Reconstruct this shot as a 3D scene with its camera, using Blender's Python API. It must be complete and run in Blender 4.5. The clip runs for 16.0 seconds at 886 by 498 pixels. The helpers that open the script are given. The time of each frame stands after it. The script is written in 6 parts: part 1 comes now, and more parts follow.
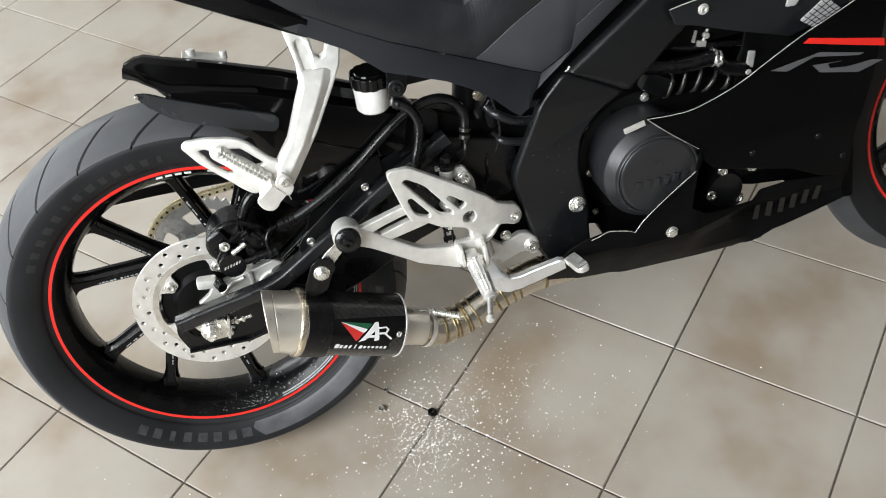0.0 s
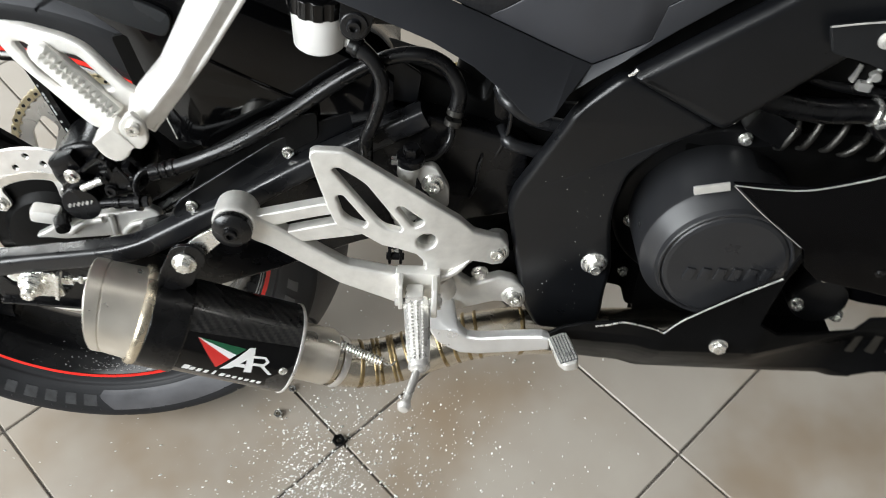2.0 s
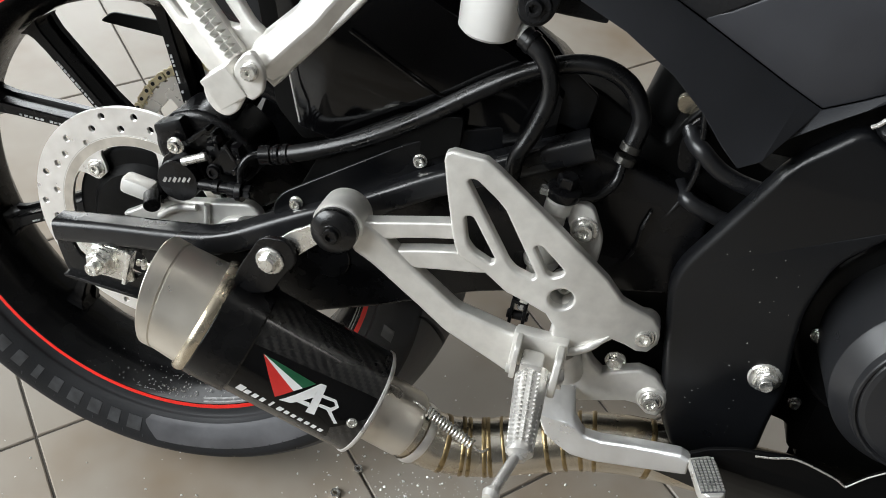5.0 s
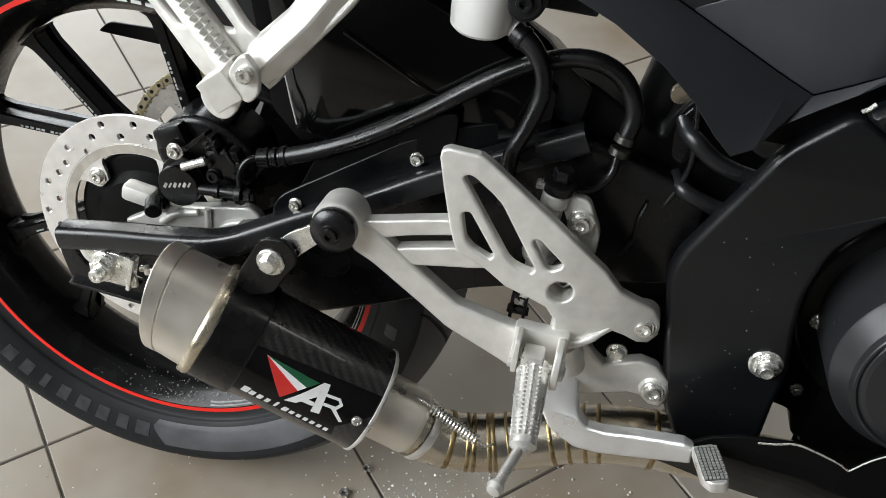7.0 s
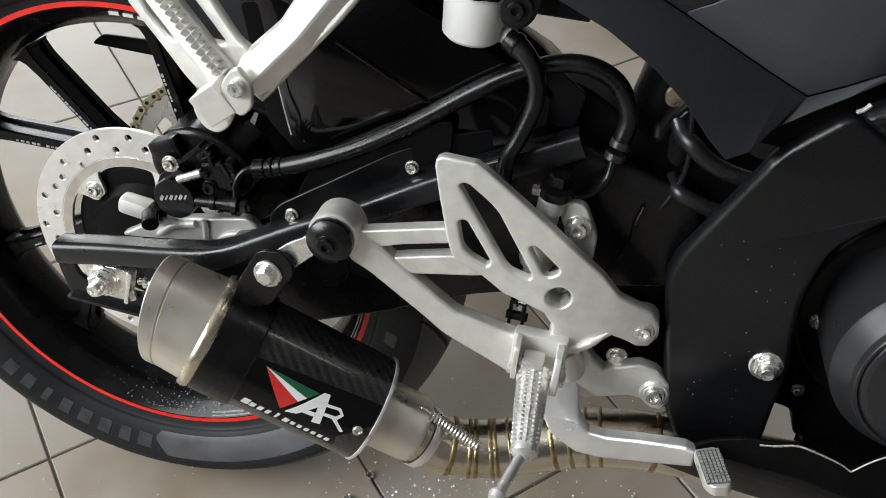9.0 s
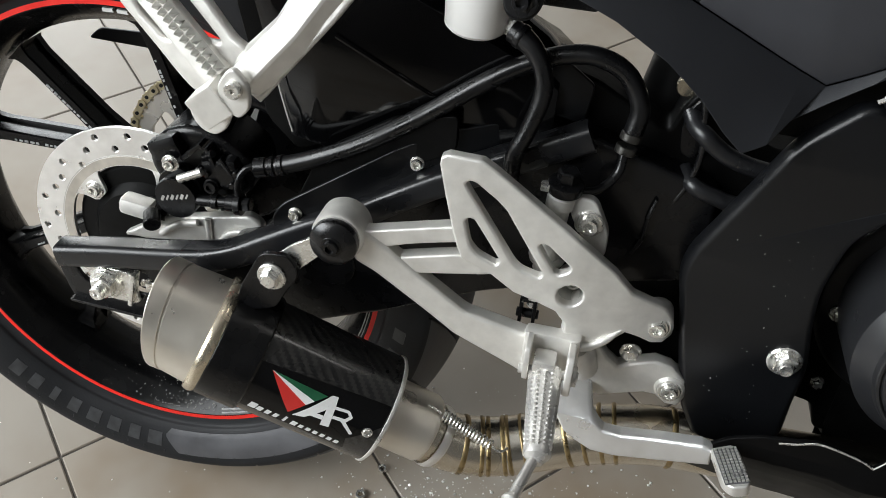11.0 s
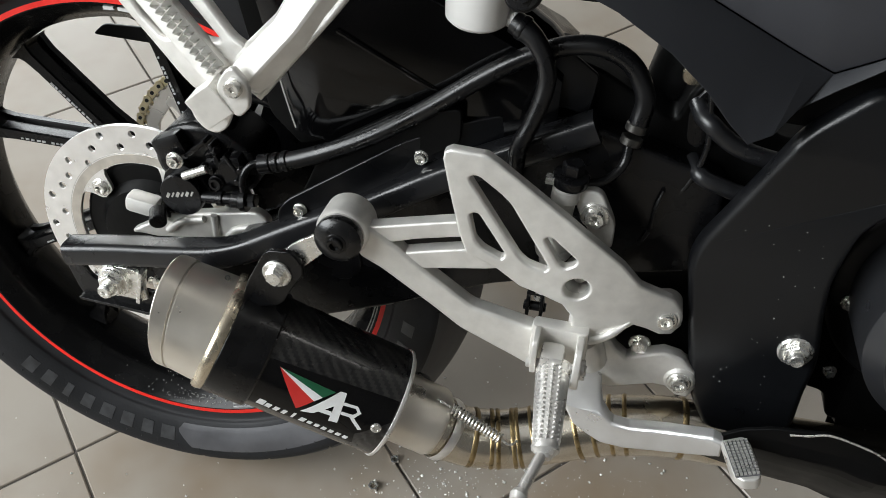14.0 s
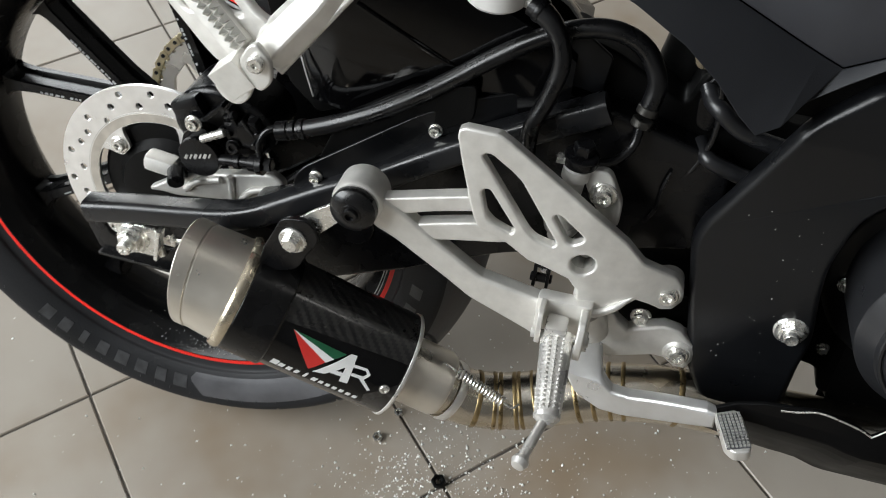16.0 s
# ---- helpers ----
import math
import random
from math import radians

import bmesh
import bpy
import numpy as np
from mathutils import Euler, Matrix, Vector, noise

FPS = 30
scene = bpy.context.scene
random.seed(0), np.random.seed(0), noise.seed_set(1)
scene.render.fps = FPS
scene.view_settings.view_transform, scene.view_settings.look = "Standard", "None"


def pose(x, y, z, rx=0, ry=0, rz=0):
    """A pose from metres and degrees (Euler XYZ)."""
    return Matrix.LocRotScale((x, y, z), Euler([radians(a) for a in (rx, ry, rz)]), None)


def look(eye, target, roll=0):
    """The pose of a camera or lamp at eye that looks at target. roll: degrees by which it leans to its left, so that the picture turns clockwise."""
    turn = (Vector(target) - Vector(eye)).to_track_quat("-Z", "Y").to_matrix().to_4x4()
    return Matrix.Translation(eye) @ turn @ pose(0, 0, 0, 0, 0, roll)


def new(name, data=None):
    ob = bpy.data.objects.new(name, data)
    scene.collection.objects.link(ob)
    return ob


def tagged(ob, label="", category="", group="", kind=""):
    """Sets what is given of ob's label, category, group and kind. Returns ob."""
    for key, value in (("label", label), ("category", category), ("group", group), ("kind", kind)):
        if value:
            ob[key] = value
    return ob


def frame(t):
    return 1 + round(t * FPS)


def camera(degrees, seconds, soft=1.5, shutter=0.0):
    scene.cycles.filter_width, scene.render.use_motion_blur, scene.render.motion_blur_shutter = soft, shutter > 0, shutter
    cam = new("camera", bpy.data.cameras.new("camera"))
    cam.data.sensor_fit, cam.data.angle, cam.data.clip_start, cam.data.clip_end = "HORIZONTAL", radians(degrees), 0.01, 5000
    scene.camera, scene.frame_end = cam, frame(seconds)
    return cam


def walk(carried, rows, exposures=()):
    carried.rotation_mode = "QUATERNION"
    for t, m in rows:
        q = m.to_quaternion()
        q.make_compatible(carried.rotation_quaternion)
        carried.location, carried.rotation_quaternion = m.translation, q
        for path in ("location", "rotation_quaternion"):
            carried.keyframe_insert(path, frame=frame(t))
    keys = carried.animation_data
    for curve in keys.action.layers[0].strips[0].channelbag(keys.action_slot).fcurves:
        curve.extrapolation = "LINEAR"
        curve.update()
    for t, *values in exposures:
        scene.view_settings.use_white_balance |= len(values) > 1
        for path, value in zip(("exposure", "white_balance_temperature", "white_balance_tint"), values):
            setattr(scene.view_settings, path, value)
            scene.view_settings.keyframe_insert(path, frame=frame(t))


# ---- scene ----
LENS = 52.35
cam = camera(LENS, 16.0, soft=0.9, shutter=0.3)
PATH = [
    (0, (0.2226, -1.0266, 1.3541), (0.4278, 0.3324, -0.0988), -8.14),
    (0.5, (0.2413, -0.9461, 1.3003), (0.4005, 0.3975, -0.1725), -5.17),
    (1, (0.2492, -0.8325, 1.2713), (0.4579, 0.4760, -0.2268), -1.26),
    (1.5, (0.2565, -0.7628, 1.2558), (0.4249, 0.4692, -0.3106), 0.57),
    (2, (0.4074, -0.6198, 1.1334), (0.4389, 0.5338, -0.5001), 3.28),
    (2.5, (0.4337, -0.5535, 1.0122), (0.3493, 0.6668, -0.5701), 5.97),
    (3, (0.3808, -0.5789, 0.9463), (0.1911, 0.7102, -0.5710), 7.40),
    (3.5, (0.3822, -0.5925, 0.9369), (0.1337, 0.7038, -0.5657), 7.02),
    (4, (0.3894, -0.5894, 0.9411), (0.1241, 0.7402, -0.5293), 6.80),
    (4.5, (0.3954, -0.5907, 0.9441), (0.1282, 0.7543, -0.5118), 6.60),
    (5, (0.3984, -0.5873, 0.9514), (0.1382, 0.7781, -0.4867), 6.26),
    (7.5, (0.4066, -0.5934, 0.9531), (0.1269, 0.7731, -0.4802), 3.86),
    (8, (0.4068, -0.5914, 0.9570), (0.1296, 0.7793, -0.4728), 3.63),
    (8.5, (0.4104, -0.5860, 0.9585), (0.1423, 0.7886, -0.4693), 3.53),
    (9, (0.4082, -0.5859, 0.9567), (0.1285, 0.7767, -0.4804), 2.87),
    (11.5, (0.4052, -0.5545, 0.9569), (0.1031, 0.7519, -0.5270), 0.47),
    (12, (0.4084, -0.5533, 0.9578), (0.0960, 0.7460, -0.5302), -0.10),
    (12.5, (0.4106, -0.5515, 0.9569), (0.1059, 0.7465, -0.5338), -0.12),
    (13, (0.4118, -0.5501, 0.9584), (0.1132, 0.7439, -0.5370), -0.22),
    (13.5, (0.4148, -0.5519, 0.9568), (0.1117, 0.7488, -0.5320), -0.47),
    (14, (0.4108, -0.5482, 0.9592), (0.0895, 0.7318, -0.5435), -0.99),
    (14.5, (0.4055, -0.5455, 0.9572), (0.0878, 0.7341, -0.5468), -0.51),
    (15, (0.4096, -0.5425, 0.9570), (0.1090, 0.7396, -0.5482), -0.13),
    (15.5, (0.4092, -0.5412, 0.9575), (0.1169, 0.7249, -0.5629), -0.14),
    (16, (0.4022, -0.5446, 0.9918), (0.1029, 0.6339, -0.5961), 0.59),
]

EXPOSURES = [(0.0, 0.1), (1.5, 0.1), (2.1, 0.08), (3.3, -0.27), (16.0, -0.42)]
walk(cam, [(t, look(eye, target, roll)) for t, eye, target, roll in PATH], EXPOSURES)

# ---- world, daylight through the open shop front, exposure ----
world = bpy.data.worlds.new("sky")
scene.world = world
world.use_nodes = True
wn = world.node_tree
sky = wn.nodes.new("ShaderNodeTexSky")
sky.sky_type = "NISHITA"
sky.sun_disc = False
sky.sun_elevation = radians(48)
sky.sun_rotation = radians(200)
wn.links.new(sky.outputs["Color"], wn.nodes["Background"].inputs["Color"])
wn.nodes["Background"].inputs["Strength"].default_value = 0.12


def sun(strength, angle, direction):
    data = bpy.data.lights.new("sun", "SUN")
    data.energy, data.angle, data.color = strength, radians(angle), (1.0, 0.96, 0.9)
    ob = new("sun", data)
    ob.matrix_world = look((0, 0, 6), Vector((0, 0, 6)) + Vector(direction))
    return ob


sun(0.6, 12, (0.3, -0.12, -0.95))


def area(name, eye, target, sx, sy, watts, colour=(1, 1, 1)):
    data = bpy.data.lights.new(name, "AREA")
    data.shape, data.size, data.size_y, data.energy, data.color = "RECTANGLE", sx, sy, watts, colour
    ob = new(name, data)
    ob.matrix_world = look(eye, target)
    return ob


WEST_WATTS, SOUTH_WATTS, CEIL_WATTS = 430, 385, 10

# ---- small geometry kit: the motorcycle is built round its rear axle: x ahead, y to its left, z up ----
def part(name, bm, material, parent=None, label="", angle=38, weighted=True):
    me = bpy.data.meshes.new(name)
    bm.to_mesh(me)
    bm.free()
    return part_mesh(name, me, material, parent, label, angle, weighted)


def part_mesh(name, me, material, parent=None, label="", angle=38, weighted=False):
    me.materials.clear()
    me.materials.append(material)
    me.shade_smooth()
    me.set_sharp_from_angle(angle=radians(angle))
    ob = new(name, me)
    ob.parent = parent
    if weighted:
        wn_ = ob.modifiers.new("flat faces", "WEIGHTED_NORMAL")
        wn_.weight, wn_.keep_sharp = 100, True
    if label:
        ob["label"] = label
    return ob


def merge(*bms):
    out = bmesh.new()
    for b in bms:
        me = bpy.data.meshes.new("m")
        b.to_mesh(me)
        b.free()
        out.from_mesh(me)
        bpy.data.meshes.remove(me)
    return out


def frame_of(axis):
    return Vector(axis).normalized().to_track_quat("Z", "X").to_matrix().to_4x4()


def at(origin, axis=(0, -1, 0)):
    return Matrix.Translation(origin) @ frame_of(axis)


def rounded(pts, r, n=4):
    """A polygon with its corners rounded."""
    out, k = [], len(pts)
    for i in range(k):
        p, a, b = Vector(pts[i]), Vector(pts[i - 1]), Vector(pts[(i + 1) % k])
        va, vb = a - p, b - p
        cut = min(r, 0.45 * va.length, 0.45 * vb.length)
        s, e = p + va.normalized() * cut, p + vb.normalized() * cut
        for j in range(n + 1):
            u = j / n
            out.append((1 - u) ** 2 * s + 2 * u * (1 - u) * p + u * u * e)
    return out


def circle2(cx, cy, r, n=20):
    return [Vector((cx + r * math.cos(6.28319 * i / n), cy + r * math.sin(6.28319 * i / n))) for i in range(n)]


def plate(outline, y0, y1, holes=(), r=0.004, bev=0.0012, m=None, hr=None):
    """A plate cut to an outline in x and z, from y0 to y1, with rounded corners, soft edges and holes that go through."""
    cu = bpy.data.curves.new("outline", "CURVE")
    cu.dimensions, cu.fill_mode = "2D", "BOTH"
    cu.extrude, cu.bevel_depth, cu.bevel_resolution, cu.offset = max(abs(y1 - y0) / 2 - bev, 1e-5), bev, 2, -bev
    for k, poly in enumerate((outline, *holes)):
        pts = rounded(poly, r if k == 0 else (hr or r)) if len(poly) < 16 else poly
        sp = cu.splines.new("POLY")
        sp.points.add(len(pts) - 1)
        for q, p in zip(sp.points, pts):
            q.co = (p[0], p[1], 0, 1)
        sp.use_cyclic_u = True
    ob = bpy.data.objects.new("outline", cu)
    scene.collection.objects.link(ob)
    dg = bpy.context.evaluated_depsgraph_get()
    me = bpy.data.meshes.new_from_object(ob.evaluated_get(dg))
    bpy.data.objects.remove(ob)
    bm = bmesh.new()
    bm.from_mesh(me)
    bpy.data.meshes.remove(me)
    bmesh.ops.remove_doubles(bm, verts=bm.verts, dist=1e-6)
    bm.transform((m or Matrix()) @ Matrix.Translation((0, (y0 + y1) / 2, 0)) @ Matrix.Rotation(radians(90), 4, "X"))
    return bm


def warp(bm, f):
    for v in bm.verts:
        v.co = f(v.co)
    bm.normal_update()
    return bm


def bulge(bm, f, cell=0.03):
    """Lays a flat plate on a curved face."""
    for axis in (0, 2):
        lo, hi = min(v.co[axis] for v in bm.verts), max(v.co[axis] for v in bm.verts)
        n = int((hi - lo) / cell)
        for i in range(1, n + 1):
            co, no = Vector((0, 0, 0)), Vector((0, 0, 0))
            co[axis], no[axis] = lo + (hi - lo) * i / (n + 1), 1.0
            bmesh.ops.bisect_plane(bm, geom=bm.verts[:] + bm.edges[:] + bm.faces[:], plane_co=co, plane_no=no, dist=1e-6)
    bmesh.ops.triangulate(bm, faces=[q for q in bm.faces if len(q.verts) > 4])
    return warp(bm, lambda c: Vector((c.x, c.y + f(c.x, c.z), c.z)))


def smooth_path(points, n=8):
    P = [Vector(p) for p in points]
    P = [P[0] * 2 - P[1]] + P + [P[-1] * 2 - P[-2]]
    out = []
    for i in range(1, len(P) - 2):
        a, b, c, d = P[i - 1:i + 3]
        for j in range(n):
            t = j / n
            out.append(0.5 * (2 * b + (c - a) * t + (2 * a - 5 * b + 4 * c - d) * t * t + (3 * b - a - 3 * c + d) * t ** 3))
    return out + [P[-2]]


def tube(points, r, seg=14, n=8, smooth=True, flat=1.0):
    """A round bar or hose along points; r a radius or one for each point of the way; flat squeezes it along y."""
    path = smooth_path(points, n) if smooth else [Vector(p) for p in points]
    k = len(path)
    rad = np.interp(np.linspace(0, 1, k), np.linspace(0, 1, len(r)), r) if isinstance(r, (list, tuple)) else [r] * k
    bm = bmesh.new()
    rings = []
    ref = Vector((0, 1, 0))
    for i, p in enumerate(path):
        t = (path[min(i + 1, k - 1)] - path[max(i - 1, 0)]).normalized()
        side = (ref - t * ref.dot(t))
        side = side.normalized() if side.length > 1e-4 else t.orthogonal().normalized()
        up = t.cross(side)
        ref = side
        rings.append([bm.verts.new(p + float(rad[i]) * (side * math.cos(a) * flat + up * math.sin(a))) for a in [6.283185 * q / seg for q in range(seg)]])
    for a, b in zip(rings, rings[1:]):
        for j in range(seg):
            bm.faces.new((a[j], a[(j + 1) % seg], b[(j + 1) % seg], b[j]))
    bm.faces.new(rings[0][::-1])
    bm.faces.new(rings[-1])
    bmesh.ops.recalc_face_normals(bm, faces=bm.faces)
    return bm


def bar(points, high, deep, r, n=8):
    """A bar of rounded rectangular section along points: half its height, half its depth along y, and its edge radius."""
    path = smooth_path(points, n)
    sec = rounded([(-deep, -high), (deep, -high), (deep, high), (-deep, high)], r, 3)
    rows = []
    for i, p in enumerate(path):
        t = (path[min(i + 1, len(path) - 1)] - path[max(i - 1, 0)]).normalized()
        side = (Vector((0, 1, 0)) - t * t.y).normalized()
        up = side.cross(t)
        rows.append([p + side * q.x + up * q.y for q in sec])
    return loft(rows, close=True, caps=True)


def lathe(profile, m=None, seg=32, closed=False, cap=True):
    """Turned from a profile of (radius, place along the axis z), laid by m."""
    bm = bmesh.new()
    rings = []
    for r, s in profile:
        if r < 1e-5:
            rings.append([bm.verts.new((0, 0, s))])
        else:
            rings.append([bm.verts.new((r * math.cos(a), r * math.sin(a), s)) for a in np.linspace(0, 2 * math.pi, seg, endpoint=False)])
    pairs = list(zip(rings, rings[1:])) + ([(rings[-1], rings[0])] if closed else [])
    for a, b in pairs:
        for j in range(seg):
            q = [a[j % len(a)], a[(j + 1) % len(a)], b[(j + 1) % len(b)], b[j % len(b)]]
            q = [v for i, v in enumerate(q) if v not in q[:i]]
            if len(q) > 2:
                bm.faces.new(q)
    if cap and not closed:
        for ring in (rings[0], rings[-1]):
            if len(ring) > 2:
                bm.faces.new(ring)
    bmesh.ops.recalc_face_normals(bm, faces=bm.faces)
    if m:
        bm.transform(m)
    return bm


def rod(a, b, r, seg=20, bev=0.0006):
    a, b = Vector(a), Vector(b)
    h = (b - a).length
    return lathe([(r - bev, 0), (r, bev), (r, h - bev), (r - bev, h)], at(a, b - a), seg)


def box(centre, size, bev=0.002, m=None, rot=(0, 0, 0)):
    bm = bmesh.new()
    bmesh.ops.create_cube(bm, size=1)
    bm.transform(Matrix.Diagonal((*size, 1)))
    if bev:
        bmesh.ops.bevel(bm, geom=bm.edges[:], offset=min(bev, 0.45 * min(size)), segments=2, affect="EDGES", profile=0.6)
    bm.transform((m or Matrix()) @ pose(*centre, *rot))
    return bm


def hexagon(m, r, h, bev=0.0006):
    return lathe([(r - 2 * bev, 0), (r, bev), (r, h - 2 * bev), (r - 2 * bev, h)], m, 6)


def bolt_head(origin, r, axis=(0, -1, 0), kind="hex", h=None, washer=1.45):
    """A bolt's head with its washer face: hex, socket or button."""
    m = at(origin, axis)
    h = h or r * 0.9
    bits = []
    if washer:
        bits.append(lathe([(r * washer, 0), (r * washer, h * 0.16), (r * (washer - 0.12), h * 0.28), (0, h * 0.28)], m, 24))
    if kind == "hex":
        bits.append(hexagon(m, r, h))
        bits.append(lathe([(r * 0.78, h), (r * 0.7, h * 1.07), (0, h * 1.08)], m, 18))
    elif kind == "stud":
        bits.append(hexagon(m, r, h * 0.8))
        bits.append(lathe([(r * 0.62, h * 0.8), (r * 0.62, h * 1.15), (r * 0.5, h * 1.3), (r * 0.25, h * 1.26), (0, h * 1.22)], m, 18))
    else:
        bits.append(lathe([(r, 0), (r, h * 0.75), (r * 0.88, h), (r * 0.55, h), (r * 0.5, h * 0.45), (0, h * 0.4)], m, 18))
    return merge(*bits)


def loft(sections, close=False, caps=False):
    """A skin over sections of equally many points."""
    bm = bmesh.new()
    rows = [[bm.verts.new(p) for p in s] for s in sections]
    for a, b in zip(rows, rows[1:]):
        n = len(a)
        for j in range(n if close else n - 1):
            bm.faces.new((a[j], a[(j + 1) % n], b[(j + 1) % n], b[j]))
    if caps:
        bm.faces.new(rows[0][::-1])
        bm.faces.new(rows[-1])
    bmesh.ops.recalc_face_normals(bm, faces=bm.faces)
    return bm


def thick(ob, t, bev=0.0015, offset=-1):
    so = ob.modifiers.new("thickness", "SOLIDIFY")
    so.thickness, so.offset = t, offset
    if bev:
        be = ob.modifiers.new("edge", "BEVEL")
        be.width, be.segments, be.limit_method, be.angle_limit = bev, 2, "ANGLE", radians(25)
    return ob


def facets(verts, faces):
    bm = bmesh.new()
    vs = [bm.verts.new(v) for v in verts]
    for f in faces:
        bm.faces.new([vs[i] for i in f])
    bmesh.ops.recalc_face_normals(bm, faces=bm.faces)
    return bm


# ---- materials ----
def material(name, colour, rough=0.5, metal=0.0, vary=0.15, scale=30, bump=0.0, bump_scale=400, coat=0.0, rough_vary=0.1, colour2=None, spec=0.5):
    mt = bpy.data.materials.new(name)
    mt.use_nodes = True
    nt = mt.node_tree
    b = nt.nodes["Principled BSDF"]
    b.inputs["Metallic"].default_value = metal
    b.inputs["Coat Weight"].default_value = coat
    b.inputs["Coat Roughness"].default_value = 0.08
    b.inputs["Specular IOR Level"].default_value = spec
    co = nt.nodes.new("ShaderNodeTexCoord")
    no = nt.nodes.new("ShaderNodeTexNoise")
    no.inputs["Scale"].default_value, no.inputs["Detail"].default_value = scale, 6
    nt.links.new(co.outputs["Object"], no.inputs["Vector"])
    ramp = nt.nodes.new("ShaderNodeMapRange")
    ramp.inputs["From Min"].default_value, ramp.inputs["From Max"].default_value = 0.3, 0.7
    nt.links.new(no.outputs["Fac"], ramp.inputs["Value"])
    mix = nt.nodes.new("ShaderNodeMix")
    mix.data_type = "RGBA"
    c2 = colour2 or tuple(c * (1 + vary) for c in colour)
    c1 = colour if colour2 else tuple(c * (1 - vary) for c in colour)
    mix.inputs["A"].default_value, mix.inputs["B"].default_value = (*c1, 1), (*c2, 1)
    nt.links.new(ramp.outputs["Result"], mix.inputs["Factor"])
    nt.links.new(mix.outputs["Result"], b.inputs["Base Color"])
    fine = nt.nodes.new("ShaderNodeTexNoise")
    fine.inputs["Scale"].default_value, fine.inputs["Detail"].default_value = bump_scale, 3
    nt.links.new(co.outputs["Object"], fine.inputs["Vector"])
    rr = nt.nodes.new("ShaderNodeMapRange")
    rr.inputs["From Min"].default_value, rr.inputs["From Max"].default_value = 0.3, 0.7
    rr.inputs["To Min"].default_value, rr.inputs["To Max"].default_value = max(rough - rough_vary, 0.03), min(rough + rough_vary, 1)
    nt.links.new(no.outputs["Fac"], rr.inputs["Value"])
    nt.links.new(rr.outputs["Result"], b.inputs["Roughness"])
    if bump:
        bp = nt.nodes.new("ShaderNodeBump")
        bp.inputs["Strength"].default_value, bp.inputs["Distance"].default_value = bump, 0.001
        nt.links.new(fine.outputs["Fac"], bp.inputs["Height"])
        nt.links.new(bp.outputs["Normal"], b.inputs["Normal"])
    return mt


M_MATTE = material("matte black plastic", (0.003, 0.0033, 0.0041), 0.3, spec=0.36, vary=0.15, scale=18, bump=0.1, bump_scale=900, rough_vary=0.06)
M_PANEL = material("grey black body plastic", (0.02, 0.0212, 0.0248), 0.42, spec=0.42, vary=0.1, scale=14, bump=0.1, bump_scale=1100)
M_SIDE = material("black plastic with painted grey reflection", (0.026, 0.028, 0.03), 0.24, vary=0.15, scale=14, bump=0.06, bump_scale=900)
M_SEAT = material("black seat leather", (0.015, 0.0158, 0.0184), 0.45, spec=0.4, vary=0.12, scale=20, bump=0.4, bump_scale=500)
def stamped(mt, scale, depth):
    """Adds a stamped pattern of small cells to a material's relief."""
    nt = mt.node_tree
    co, cells, bp = nt.nodes.new("ShaderNodeTexCoord"), nt.nodes.new("ShaderNodeTexVoronoi"), nt.nodes.new("ShaderNodeBump")
    cells.inputs["Scale"].default_value, cells.inputs["Randomness"].default_value = scale, 0.15
    bp.inputs["Strength"].default_value, bp.inputs["Distance"].default_value = depth, 0.002
    nt.links.new(co.outputs["Object"], cells.inputs["Vector"])
    nt.links.new(cells.outputs["Distance"], bp.inputs["Height"])
    nt.links.new(bp.outputs["Normal"], nt.nodes["Principled BSDF"].inputs["Normal"])


stamped(M_SEAT, 210, 0.16)
M_GLOSS = material("gloss black paint", (0.002, 0.002, 0.0023), 0.1, spec=0.33, vary=0.2, scale=12, rough_vary=0.05)
M_PAINT = material("polished black fairing paint", (0.002, 0.002, 0.0024), 0.12, spec=0.08, vary=0.2, scale=12, rough_vary=0.03)
M_SATIN = material("satin black metal", (0.0035, 0.0035, 0.004), 0.27, spec=0.38, vary=0.25, scale=40, bump=0.06)
M_DARK = material("dusty black engine", (0.003, 0.003, 0.003), 0.42, spec=0.12, vary=0.4, scale=25, bump=0.2, bump_scale=200)
M_FIN = material("oily dark alloy", (0.075, 0.072, 0.066), 0.34, metal=0.8, vary=0.3, scale=90)
M_BELLY = material("scuffed black pan paint", (0.004, 0.004, 0.0042), 0.34, spec=0.03, vary=0.25, scale=20, rough_vary=0.08)
M_TANKSIDE = material("dark grey satin panel", (0.009, 0.0098, 0.0112), 0.34, spec=0.4, vary=0.12, scale=14, bump=0.08, bump_scale=1100)
M_WHEEL = material("satin black wheel paint", (0.0032, 0.0032, 0.0035), 0.24, spec=0.22, vary=0.3, scale=30, bump=0.04, rough_vary=0.08)
M_COVER = material("satin charcoal cover", (0.02, 0.0205, 0.0225), 0.36, spec=0.5, vary=0.1, scale=14, bump=0.08, bump_scale=1100)
M_CASE = material("dusty satin black case", (0.006, 0.006, 0.0065), 0.36, spec=0.4, vary=0.3, scale=30, bump=0.15, bump_scale=400)
M_RUBBER = material("tyre rubber", (0.0085, 0.009, 0.0102), 0.56, spec=0.24, vary=0.25, scale=9, bump=0.25, bump_scale=350, colour2=(0.017, 0.0175, 0.0195))
M_TREAD = material("dusty worn tread rubber", (0.05, 0.051, 0.056), 0.55, spec=0.3, vary=0.35, scale=12, bump=0.3, bump_scale=300, colour2=(0.078, 0.08, 0.086))
M_MARK = material("grey tyre marking", (0.028, 0.029, 0.031), 0.48, vary=0.45, scale=90)
